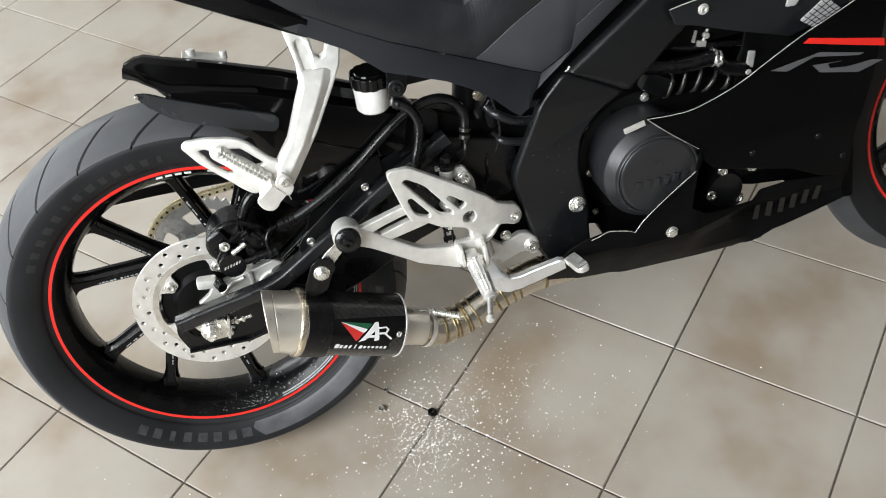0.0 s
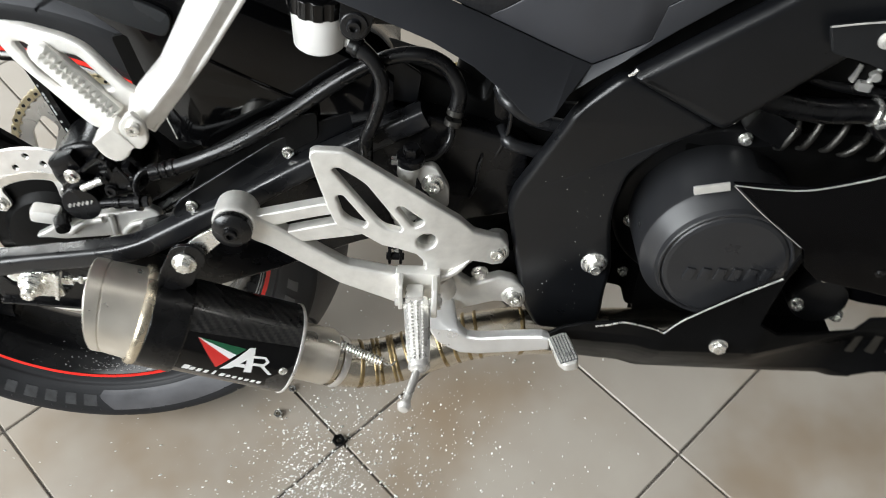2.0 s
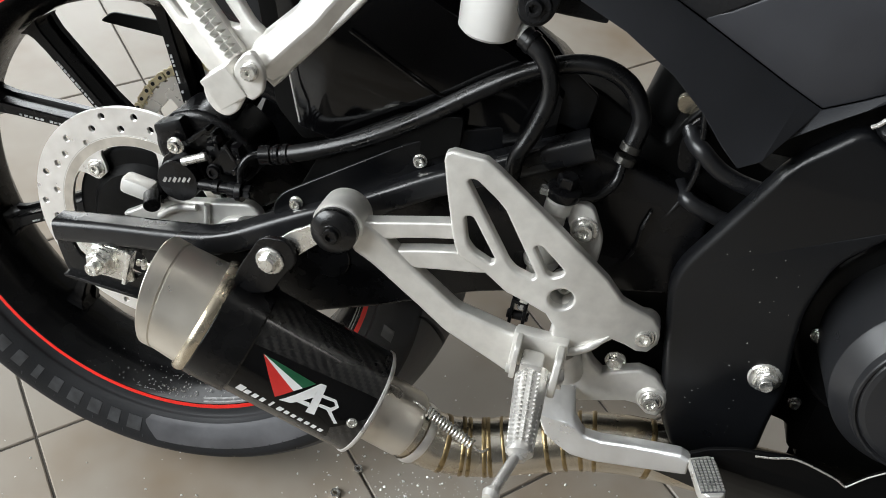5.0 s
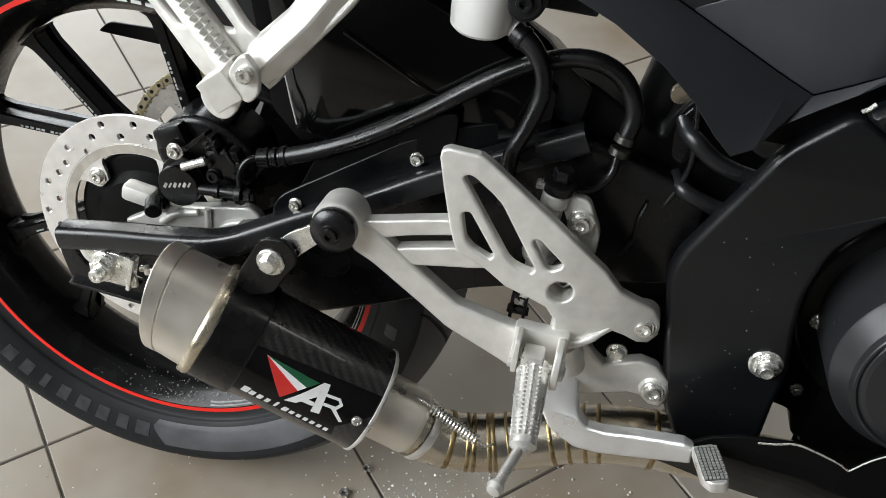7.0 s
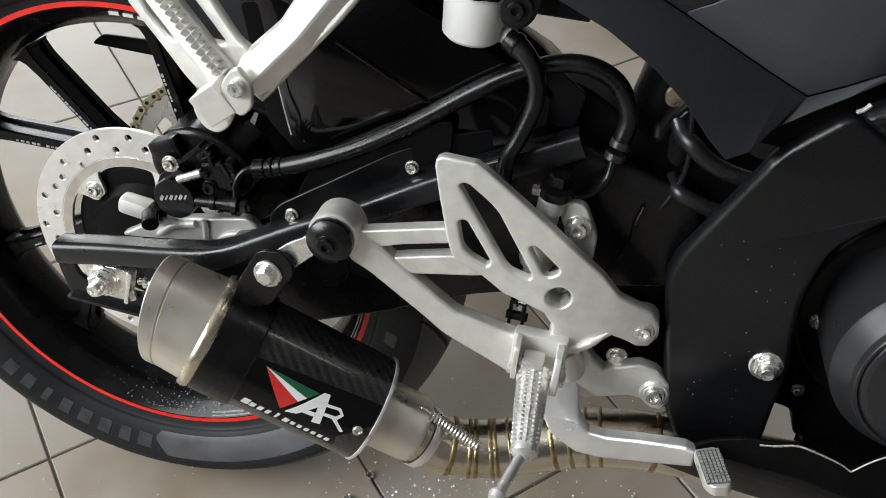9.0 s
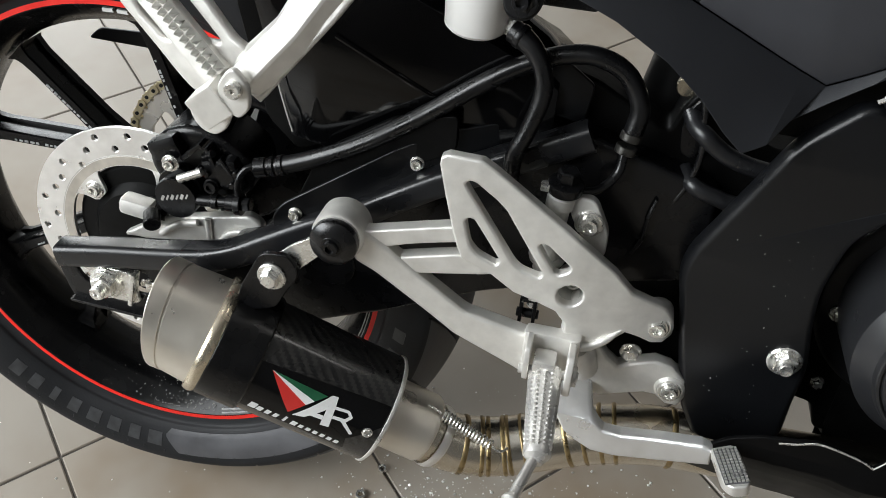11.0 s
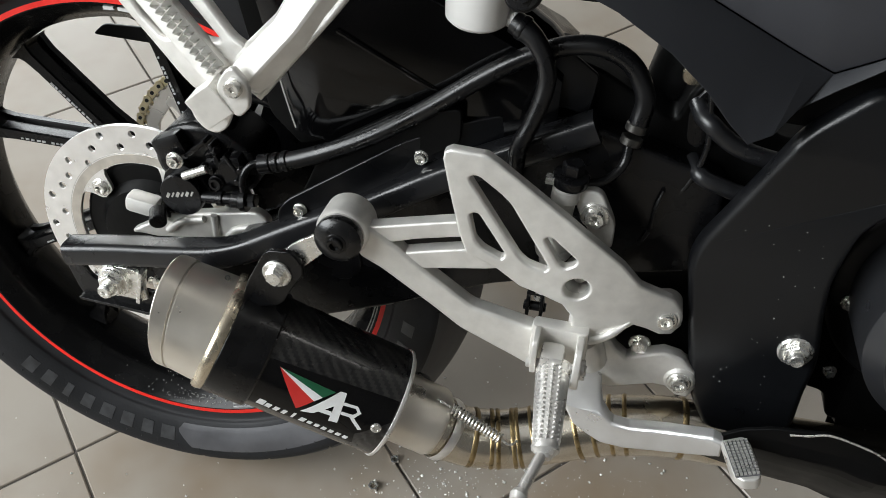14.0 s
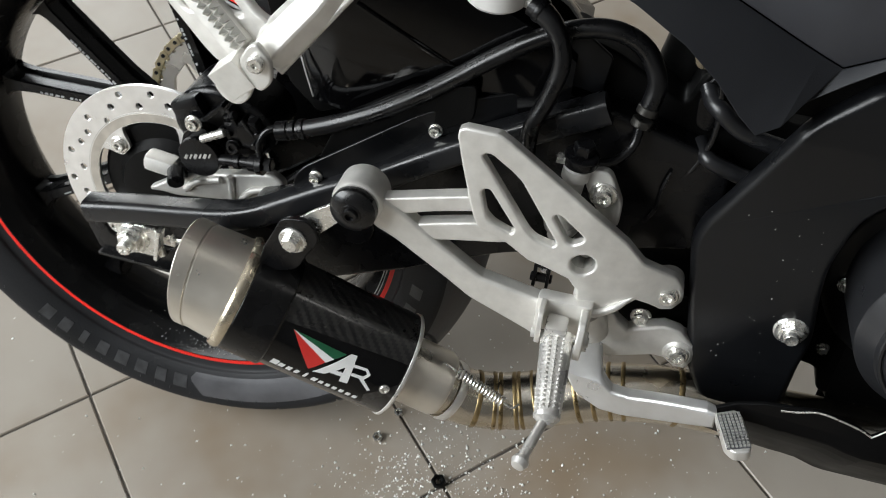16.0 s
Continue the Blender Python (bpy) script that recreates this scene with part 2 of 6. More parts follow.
M_BAND = material("grey tyre band with painted sheen", (0.075, 0.075, 0.081), 0.42, vary=0.3, scale=25, bump=0.1)
M_LETTER = material("dull tyre marking", (0.017, 0.017, 0.019), 0.6, vary=0.2, scale=60)
M_HOSE = material("rubber hose", (0.004, 0.004, 0.0045), 0.29, spec=0.55, vary=0.2, scale=40, bump=0.05)
M_ARM = material("satin black tube paint", (0.009, 0.0093, 0.0105), 0.3, spec=0.6, vary=0.15, scale=30, bump=0.05, bump_scale=700)
M_SILVER = material("silver painted casting", (0.82, 0.802, 0.762), 0.4, metal=0.55, vary=0.07, scale=90, bump=0.12, bump_scale=2600, rough_vary=0.08)
M_SILVER2 = material("satin silver alloy", (0.76, 0.745, 0.715), 0.3, metal=0.65, vary=0.08, scale=40, bump=0.12, bump_scale=1600)
M_ZINC = material("zinc plated steel", (0.82, 0.81, 0.77), 0.26, metal=0.85, vary=0.12, scale=150)
M_STEEL = material("brushed steel disc", (0.9, 0.885, 0.86), 0.34, metal=0.78, vary=0.07, scale=60, rough_vary=0.08)
M_CAST = material("raw cast aluminium", (0.62, 0.61, 0.58), 0.48, metal=0.5, vary=0.15, scale=50, bump=0.3, bump_scale=700)
M_TITAN = material("bead blasted steel", (0.75, 0.705, 0.63), 0.36, metal=0.8, vary=0.08, scale=30, bump=0.05, bump_scale=1500)
M_PIPE = material("polished tinted steel", (0.76, 0.73, 0.67), 0.24, metal=1.0, scale=22, colour2=(0.66, 0.58, 0.45), rough_vary=0.06)
M_GOLDWELD = material("heat tinted weld", (0.36, 0.27, 0.14), 0.34, metal=0.95, vary=0.4, scale=120, bump=0.3, bump_scale=500)
M_MOULD = material("satin moulded black plastic", (0.0052, 0.0056, 0.0066), 0.32, spec=0.44, vary=0.12, scale=16, bump=0.1, bump_scale=900, rough_vary=0.06)
M_STRAW = material("straw tinted steel", (0.72, 0.64, 0.5), 0.26, metal=0.9, vary=0.15, scale=50)
M_CHAIN = material("pale gold chain plate", (0.8, 0.7, 0.46), 0.35, metal=0.35, vary=0.12, scale=120)
M_RED = material("red rim tape", (0.8, 0.02, 0.012), 0.4, vary=0.08, scale=40)
M_WHITE = material("white print", (0.75, 0.75, 0.74), 0.45, vary=0.06, scale=80)
M_PRINT_GLEAM = material("worn pale print and lip gleam", (0.4, 0.4, 0.4), 0.5, vary=0.3, scale=200)
M_GREEN = material("green print", (0.012, 0.09, 0.04), 0.35, vary=0.1, scale=80)
M_REDPRINT = material("red print", (0.55, 0.03, 0.025), 0.35, vary=0.08, scale=80)
M_GREY = material("dark grey print and gap shade", (0.09, 0.09, 0.095), 0.4, vary=0.1, scale=60)
M_BOTTLE = material("milky white plastic", (0.8, 0.79, 0.77), 0.35, vary=0.04, scale=30)
M_BRONZE = material("faint bronze print", (0.01, 0.009, 0.0075), 0.4, vary=0.2, scale=90)
M_GROUT = material("brown grey grout", (0.06, 0.052, 0.045), 0.85, vary=0.35, scale=40, colour2=(0.12, 0.105, 0.09))
M_WALL = material("grey plaster wall", (0.14, 0.135, 0.13), 0.8, vary=0.04, scale=3)
M_CEIL = material("pale ceiling", (0.36, 0.36, 0.36), 0.8, vary=0.03, scale=3)
M_GRIT = material("bright metal chips", (0.92, 0.91, 0.88), 0.3, metal=0.2, vary=0.1, scale=200)
M_DUST = material("white dust", (0.7, 0.68, 0.65), 0.7, vary=0.1, scale=80)


def tile_material():
    mt = material("beige glazed floor tile", (0.35, 0.313, 0.268), 0.32, vary=0.1, scale=9, bump=0.03, bump_scale=60, rough_vary=0.05, spec=0.4, colour2=(0.38, 0.345, 0.298))
    nt = mt.node_tree
    b = nt.nodes["Principled BSDF"]
    co = nt.nodes.new("ShaderNodeTexCoord")
    info = nt.nodes.new("ShaderNodeObjectInfo")
    geo = nt.nodes.new("ShaderNodeNewGeometry")
    big = nt.nodes.new("ShaderNodeTexNoise")
    big.inputs["Scale"].default_value, big.inputs["Detail"].default_value, big.inputs["Roughness"].default_value = 3.2, 4, 0.55
    nt.links.new(geo.outputs["Position"], big.inputs["Vector"])
    rg = nt.nodes.new("ShaderNodeMapRange")
    rg.interpolation_type = "SMOOTHSTEP"
    rg.inputs["From Min"].default_value, rg.inputs["From Max"].default_value = 0.42, 0.78
    rg.inputs["To Max"].default_value = 0.9
    nt.links.new(big.outputs["Fac"], rg.inputs["Value"])
    stain = nt.nodes.new("ShaderNodeMix")
    stain.data_type, stain.blend_type = "RGBA", "MULTIPLY"
    stain.inputs["B"].default_value = (0.64, 0.525, 0.4, 1)
    old = b.inputs["Base Color"].links[0].from_socket
    nt.links.new(old, stain.inputs["A"])
    nt.links.new(rg.outputs["Result"], stain.inputs["Factor"])
    tone = nt.nodes.new("ShaderNodeMapRange")
    tone.inputs["To Min"].default_value, tone.inputs["To Max"].default_value = 0.93, 1.06
    nt.links.new(info.outputs["Random"], tone.inputs["Value"])
    mul = nt.nodes.new("ShaderNodeVectorMath")
    mul.operation = "SCALE"
    nt.links.new(stain.outputs["Result"], mul.inputs[0])
    nt.links.new(tone.outputs["Result"], mul.inputs["Scale"])
    nt.links.new(mul.outputs["Vector"], b.inputs["Base Color"])
    return mt


def carbon_material():
    """A twill of fibre bundles, running round and along the can."""
    mt = material("carbon fibre twill", (0.012, 0.012, 0.013), 0.28, vary=0.1, scale=20, coat=0.6)
    nt = mt.node_tree
    b = nt.nodes["Principled BSDF"]
    uv = nt.nodes.new("ShaderNodeUVMap")
    uv.uv_map = "uv"
    sep = nt.nodes.new("ShaderNodeSeparateXYZ")
    nt.links.new(uv.outputs["UV"], sep.inputs["Vector"])

    def op(kind, a, c=None):
        n = nt.nodes.new("ShaderNodeMath")
        n.operation = kind
        for i, v in enumerate((a, c)):
            if v is None:
                continue
            if isinstance(v, (int, float)):
                n.inputs[i].default_value = v
            else:
                nt.links.new(v, n.inputs[i])
        return n.outputs[0]

    u, v = op("MULTIPLY", sep.outputs["X"], 380.0), op("MULTIPLY", sep.outputs["Y"], 380.0)
    diag = op("FRACT", op("MULTIPLY", op("ADD", op("FLOOR", u), op("FLOOR", v)), 0.25))
    weave = op("GREATER_THAN", diag, 0.4)
    mix = nt.nodes.new("ShaderNodeMix")
    mix.data_type = "RGBA"
    mix.inputs["A"].default_value, mix.inputs["B"].default_value = (0.005, 0.005, 0.0055, 1), (0.022, 0.021, 0.02, 1)
    nt.links.new(weave, mix.inputs["Factor"])
    nt.links.new(mix.outputs["Result"], b.inputs["Base Color"])
    return mt


M_TILE = tile_material()
M_CARBON = carbon_material()

# ---- the shop: floor, with unseen walls and ceiling toned to shape the light ----
TILE, GRID_AT, GRID_YAW = 0.31754, (0.3027, -0.1410), -45.12
GRID = Matrix.Translation((*GRID_AT, 0)) @ Matrix.Rotation(radians(GRID_YAW), 4, "Z")
U0, U1, V0, V1, ROOM_H = -24, 12, -11, 10, 4.4


def slab(name, lo, hi, material_, label, m=GRID):
    lo, hi = Vector(lo), Vector(hi)
    ob = part(name, box((lo + hi) / 2, hi - lo, 0.0), material_)
    ob.matrix_world = m
    return tagged(ob, label, "wall" if "wall" in name else name, kind="structure")


x0, x1, y0, y1 = U0 * TILE, U1 * TILE, V0 * TILE, V1 * TILE
floor = slab("floor", (x0, y0, -0.12), (x1, y1, -0.0025), M_GROUT, "beige glazed ceramic tiles with dark joints and metal filings")
slab("ceiling", (x0 - 0.2, y0 - 0.2, ROOM_H), (x1 + 0.2, y1 + 0.2, ROOM_H + 0.15), M_CEIL, "unseen plain ceiling, assumed for the shop's light")
slab("wall_north", (x0 - 0.2, y1, -0.12), (x1 + 0.2, y1 + 0.2, ROOM_H), M_WALL, "unseen plain grey wall, assumed for the shop's light")
slab("wall_east", (x1, y0, -0.12), (x1 + 0.2, y1, ROOM_H), M_WALL, "unseen plain grey wall, assumed for the shop's light")


def open_wall(name, a, b, lo, hi, top):
    """A wall from a to b with a wide opening from lo to hi of its length, up to the height top."""
    a, b = Vector(a), Vector(b)
    d = (b - a).normalized()
    n = Vector((-d.y, d.x, 0)) * 0.2
    length = (b - a).length
    bits = []
    for s, e, z0, z1 in ((0, lo, -0.12, ROOM_H), (hi, length, -0.12, ROOM_H), (lo, hi, top, ROOM_H)):
        p, q = a + d * s, a + d * e
        base = [p, q, q + n, p + n]
        bm = facets([(v.x, v.y, z0) for v in base] + [(v.x, v.y, z1) for v in base], [(0, 1, 2, 3), (4, 5, 6, 7), (0, 1, 5, 4), (1, 2, 6, 5), (2, 3, 7, 6), (3, 0, 4, 7)])
        bits.append(bm)
    ob = part(name, merge(*bits), M_WALL)
    ob.matrix_world = GRID
    tagged(ob, "unseen grey wall with a wide open shop front", "wall", kind="structure")


open_wall("wall_west", (x0, y0, 0), (x0, y1, 0), 0.6, 6.2, 4.0)
open_wall("wall_south", (x1, y0, 0), (x0, y0, 0), 3.2, 6.8, 4.0)
ground = part("ground", facets([(-60, -60, -0.13), (60, -60, -0.13), (60, 60, -0.13), (-60, 60, -0.13)], [(0, 1, 2, 3)]), material("grey concrete yard", (0.3, 0.29, 0.28), 0.8, vary=0.2, scale=2))
tagged(ground, "grey concrete yard outside the shop", "ground", kind="structure")

for eye, target, w, h, watts in (((x0 + 0.02, y0 + 3.4, 2.6), (x0 + 2, y0 + 3.4, 2.2), 5.4, 2.6, WEST_WATTS), ((-1.2, y0 + 0.02, 2.6), (-1.2, y0 + 2, 1.9), 3.6, 2.6, SOUTH_WATTS)):
    area("daylight", GRID @ Vector(eye), GRID @ Vector(target), w, h, watts, (0.955, 0.99, 0.995))


def ceiling_light(x, y, watts):
    """A white batten with a glowing tube under the ceiling."""
    root = part("ceiling_light", box((0, 0, -0.02), (1.24, 0.1, 0.04), 0.006), M_WHITE)
    root.matrix_world = pose(x, y, ROOM_H, 0, 0, 25)
    tagged(root, "white batten lamp with a bright tube under the ceiling", "ceiling lamp", group="ceiling lamps")
    tube_mt = material("lit lamp tube", (0.9, 0.9, 0.88), 0.4)
    b = tube_mt.node_tree.nodes["Principled BSDF"]
    b.inputs["Emission Color"].default_value, b.inputs["Emission Strength"].default_value = (1.0, 0.97, 0.92, 1), 2.0
    part("lamp_tube", rod((-0.58, 0, -0.055), (0.58, 0, -0.055), 0.014, 16), tube_mt, root)
    area("lamp_light", (x, y, ROOM_H - 0.09), (x, y, 0), 1.2, 0.6, watts, (1.0, 0.97, 0.92))


ceiling_light(2.6, 1.2, CEIL_WATTS)
# A weak second batten, added as fill; no lamp is known there.
ceiling_light(-0.6, 0.9, CEIL_WATTS / 4)


def tile_bm():
    h, b, t = TILE / 2 - 0.0015, 0.0013, 0.008
    lo, mid, hi = -t, -b, 0.0
    v = [(sx * h, sy * h, lo) for sx, sy in ((-1, -1), (1, -1), (1, 1), (-1, 1))]
    v += [(sx * h, sy * h, mid) for sx, sy in ((-1, -1), (1, -1), (1, 1), (-1, 1))]
    v += [(sx * (h - b), sy * (h - b), hi) for sx, sy in ((-1, -1), (1, -1), (1, 1), (-1, 1))]
    f = [(8, 9, 10, 11)] + [(k + i, k + (i + 1) % 4, k + 4 + (i + 1) % 4, k + 4 + i) for k in (0, 4) for i in range(4)]
    return v, f


# ---- the motorcycle, leaning on its side stand ----
AXLE_Z, LEAN = 0.3086, -13.57
bike = new("motorcycle")
bike.matrix_world = pose(0, 0, AXLE_Z, LEAN, 0, 0)
tagged(bike, "black sports motorcycle with red rim tape leaning on its stand", "motorcycle")


def ring_arc(r0, r1, y, a0, a1, n, lift=0.0, wall=None, steps=1):
    """A strip of a ring on the wheel, facing the right side; with wall it follows the tyre's side."""
    bm = bmesh.new()
    rows = []
    for a in np.linspace(radians(a0), radians(a1), n):
        cut = []
        for k in range(steps + 1):
            r = r0 + (r1 - r0) * k / steps
            cut.append((r, (-wall(r) + y) if wall else y + lift * k / steps))
        cut = [(r0, cut[0][1] + 0.002)] + cut + [(r1, cut[-1][1] + 0.002)]
        rows.append([bm.verts.new((r * math.cos(a), yy, r * math.sin(a))) for r, yy in cut])
    for p, q in zip(rows, rows[1:]):
        for j in range(len(p) - 1):
            bm.faces.new((p[j], p[j + 1], q[j + 1], q[j]))
    bmesh.ops.recalc_face_normals(bm, faces=bm.faces)
    return bm


TYRE = [(0.228, 0.047), (0.2395, 0.0515), (0.243, 0.056), (0.250, 0.0605), (0.262, 0.0655), (0.272, 0.0678), (0.2805, 0.0685), (0.2855, 0.0672), (0.2895, 0.064), (0.295, 0.0575), (0.3008, 0.048), (0.3068, 0.036), (0.3128, 0.021), (0.3158, 0.0)]


def tyre_side(r):
    """How far out the tyre's wall stands at a radius below the widest place."""
    return float(np.interp(r, [p[0] for p in TYRE[:7]], [p[1] for p in TYRE[:7]]))


SLANT = 0.27


def tyre_mesh(name, width=1.0, grooves=True, n=1232):
    prof = TYRE + [(r, -y) for r, y in TYRE[-2::-1]]
    # finer steps, so that the tread is round and the grooves have clean ends
    fine = smooth_path([(r, y, 0) for r, y in prof], 7)
    rr, yy = [p.x for p in fine], [p.y for p in fine]
    rr, yy = np.array(rr), np.array(yy) * width
    th = np.linspace(0, 2 * math.pi, n, endpoint=False)
    R = np.repeat(rr[None], n, 0)
    Y = np.repeat(yy[None], n, 0)
    across = np.abs(Y) / (0.0685 * width)
    T = th[:, None] + radians(111.1) + SLANT * (np.clip(across, 0.0, 0.97) - 0.95)
    if grooves:
        pitch = 2 * math.pi / 22
        for side in (1, -1):
            ph = (th[:, None] + (0.5 * pitch if side > 0 else 0.0) + pitch / 2) % pitch - pitch / 2
            half = 0.0092 * np.clip((across - 0.1) * 5, 0, 1) * np.clip((0.99 - across) * 12, 0, 1)
            depth = np.clip((half - np.abs(ph)) / 0.0035, 0, 1)
            R = R - np.where((np.sign(Y) == side) & (across > 0.1) & (R > 0.284), 0.006 * depth, 0)
    V = np.stack([R * np.cos(T), Y, R * np.sin(T)], -1).reshape(-1, 3)
    m = len(rr)
    i, j = np.meshgrid(np.arange(n), np.arange(m - 1), indexing="ij")
    a, b = i * m + j, ((i + 1) % n) * m + j
    F = np.stack([a, b, b + 1, a + 1], -1).reshape(-1, 4)
    me = bpy.data.meshes.new(name)
    me.from_pydata(V.tolist(), [], F.tolist())
    me.update()
    return me


def rim_bm(width=1.0):
    inner = [(0.2255, 0.0465), (0.2222, 0.043), (0.2165, 0.036), (0.2075, 0.024), (0.2055, 0.0)]
    half = [(r, y) for r, y in inner[::-1]] + [(0.2275, 0.0485), (0.2385, 0.0485), (0.2395, 0.0465), (0.235, 0.042), (0.2165, 0.0)]
    full = half + [(r, -y) for r, y in half[-2:0:-1]]
    return lathe([(r, y * width) for r, y in full], frame_of((0, 1, 0)), 160, closed=True)


def rib_bm(p0, p1, sizes):
    """One arm of the cast wheel: a deep rib from p0 to p1, with (place, half width, half depth) along it."""
    p0, p1 = Vector(p0), Vector(p1)
    d = (p1 - p0).normalized()
    side = Vector((-d.z, 0, d.x))
    secs = []
    for u, w, y in sizes:
        c = p0.lerp(p1, u)
        secs.append([c + side * w * sx + Vector((0, y * sy, 0)) for sx, sy in ((-1, -0.86), (-0.78, -1), (0.78, -1), (1, -0.86), (1, 0.86), (0.78, 1), (-0.78, 1), (-1, 0.86))])
    return loft(secs, close=True, caps=True)


def polar(r, a, y=0.0):
    return (r * math.cos(radians(a)), y, r * math.sin(radians(a)))


FORK, TIPS = (0.072, 124), (131.5, 163)


def spoke_bm(turn):
    """A forked spoke: a stem from the hub that splits into two arms, each a narrow rib on a wider flange."""
    fork = Vector(polar(FORK[0], FORK[1] + turn, 0.008))
    bits = [rib_bm(polar(0.04, FORK[1] + turn, 0.004), fork, ((0, 0.022, 0.026), (1, 0.014, 0.02)))]
    for a in TIPS:
        tip = Vector(polar(0.204, a + turn, 0.008))
        bits.append(rib_bm(fork, tip, ((0, 0.011, 0.018), (0.25, 0.0062, 0.015), (0.8, 0.006, 0.014), (0.92, 0.0068, 0.0145), (0.97, 0.0092, 0.015), (1, 0.014, 0.017))))
        bits.append(rib_bm(fork + Vector((0, 0.009, 0)), tip + Vector((0, 0.009, 0)), ((0, 0.014, 0.004), (0.3, 0.0098, 0.004), (0.88, 0.0098, 0.004), (1, 0.013, 0.004))))
    return merge(*bits)


def spoke_marks(turn, rng):
    """A row of small pale bars along the flange of each arm."""
    fork = Vector(polar(FORK[0], FORK[1] + turn, -0.0068))
    for a in TIPS:
        tip = Vector(polar(0.204, a + turn, -0.0068))
        d = (tip - fork).normalized()
        side = Vector((-d.z, 0, d.x))
        u = 0.3
        while u < 0.75:
            w = rng.uniform(0.0015, 0.005)
            bm = box((0, 0, 0), (w, 0.0008, rng.uniform(0.0014, 0.0022)), 0.0)
            bm.transform(Matrix.Translation(fork.lerp(tip, u) + side * 0.0022) @ Matrix.Rotation(-math.atan2(d.z, d.x), 4, "Y"))
            yield bm
            u += (w + 0.0012 + (0.004 if rng.random() < 0.2 else 0)) / 0.13


def build_wheel(name, label, centre, width, sprocket):
    wheel = new(name)
    wheel.parent, wheel.location = bike, centre
    wheel["label"] = label
    tyre = part_mesh("tyre", tyre_mesh("tyre", width, width == 1.0, 1232 if width == 1.0 else 240), M_RUBBER, wheel, "grey black sports tyre with slanted grooves", 30)
    tyre.data.materials.append(M_TREAD)
    tyre.data.polygons.foreach_set("material_index", [1 if math.hypot(q.center.x, q.center.z) > 0.2868 or abs(q.center.y) < 0.04 * width else 0 for q in tyre.data.polygons])
    part("rim", rim_bm(width), M_WHEEL, wheel, "gloss black cast rim")
    part("rim_tape", ring_arc(0.2287, 0.2379, -0.0489 * width, 0, 360, 181), M_RED, wheel, "bright red reflective tape")
    # Two thin pale rings paint in the gleam of the rim's lip.
    for r0 in (0.2225, 0.2252):
        part("lip_gleam", ring_arc(r0, r0 + 0.0011, -0.0437 - (r0 - 0.2225) * 0.9 - 0.0014, -75, 75, 60), M_PRINT_GLEAM, wheel, "thin pale ring painted in for the lip's gleam")
    for k in range(5):
        spoke = part("spoke", spoke_bm(72 * k), M_WHEEL, wheel)
        if sprocket:
            tagged(part("spoke_print", merge(*spoke_marks(72 * k, random.Random(k))), M_PRINT_GLEAM, spoke), "small pale print marks", kind="stuff")
    part("hub", lathe([(0.03, -0.052), (0.05, -0.05), (0.062, -0.035), (0.058, -0.01), (0.06, 0.03), (0.052, 0.05), (0.03, 0.052)], frame_of((0, 1, 0)), 48), M_DARK, wheel)
    part("hub_flange", lathe([(0.03, -0.041), (0.07, -0.041), (0.0745, -0.038), (0.0745, -0.03), (0.05, -0.026)], frame_of((0, 1, 0)), 48), M_DARK, wheel)
    return wheel


rear = build_wheel("rear_wheel", "black cast rear wheel with red rim tape", (0, 0, 0), 1.0, True)

# brake disc: swept ring with two rows of holes, inner tabs bolted to the hub
DISC_Y, DISC_R = -0.0455, 0.116


def disc_inner(n=140):
    out = []
    for i in range(n):
        a = 2 * math.pi * i / n
        near = abs(((math.degrees(a) - 138 + 36) % 72) - 36)
        r = 0.0775 - 0.021 * (1 / (1 + math.exp((near - 10.5) * 0.9)))
        out.append((r * math.cos(a), r * math.sin(a)))
    return out


holes = []
for k in range(40):
    r, a = (0.0984, 0.1073, 0.0944, 0.108, 0.0991, 0.0894, 0.1036, 0.096)[k % 8], radians(84.8 + 9 * k)
    holes.append(circle2(r * math.cos(a), r * math.sin(a), 0.0034, 16))
disc = part("brake_disc", plate([(DISC_R * math.cos(a), DISC_R * math.sin(a)) for a in np.linspace(0, 2 * math.pi, 120, endpoint=False)], DISC_Y - 0.002, DISC_Y + 0.002, [disc_inner()] + holes, bev=0.0003), M_STEEL, bike, "drilled silver brake disc")
part("swept_line", ring_arc(0.0875, 0.0882, DISC_Y - 0.0022, 0, 360, 121), M_CAST, disc)
part("inner_band", ring_arc(0.0782, 0.0868, DISC_Y - 0.0022, 0, 360, 121), material("dull tan steel", (0.6, 0.56, 0.5), 0.42, metal=0.7, vary=0.15, scale=70), disc, "dull tan unswept inner band")
for k in range(5):
    a = radians(138 + 72 * k)
    part("disc_bolt", bolt_head((0.066 * math.cos(a), DISC_Y - 0.002, 0.066 * math.sin(a)), 0.0062, kind="socket", h=0.005), M_ZINC, disc)

# raised maker's marks on the tyre wall become plain bars
for a0, step, count, r0, r1, w, mt in ((-93.5, -5.35, 8, 0.2525, 0.2685, 3.6, M_MARK), (147, -5.0, 7, 0.2535, 0.265, 3.0, M_LETTER), (112, -4.6, 6, 0.2535, 0.265, 2.8, M_LETTER), (-10, -5.5, 4, 0.2545, 0.2665, 3.2, M_MARK)):
    for k in range(count):
        a = a0 + step * k
        wide = w * (1.0, 0.8, 0.86, 0.92, 0.78, 0.5, 0.8, 0.9)[k % 8]
        bm = ring_arc(r0, r1, -0.0007, a - wide / 2, a + wide / 2, 4, 0, tyre_side, 3)
        part("raised_mark", bm, mt, rear)
# The smooth band's sheen is put into its grey colour.
band = ring_arc(0.2465, 0.2735, -0.0006, -91, -24, 90, 0, tyre_side, 8)
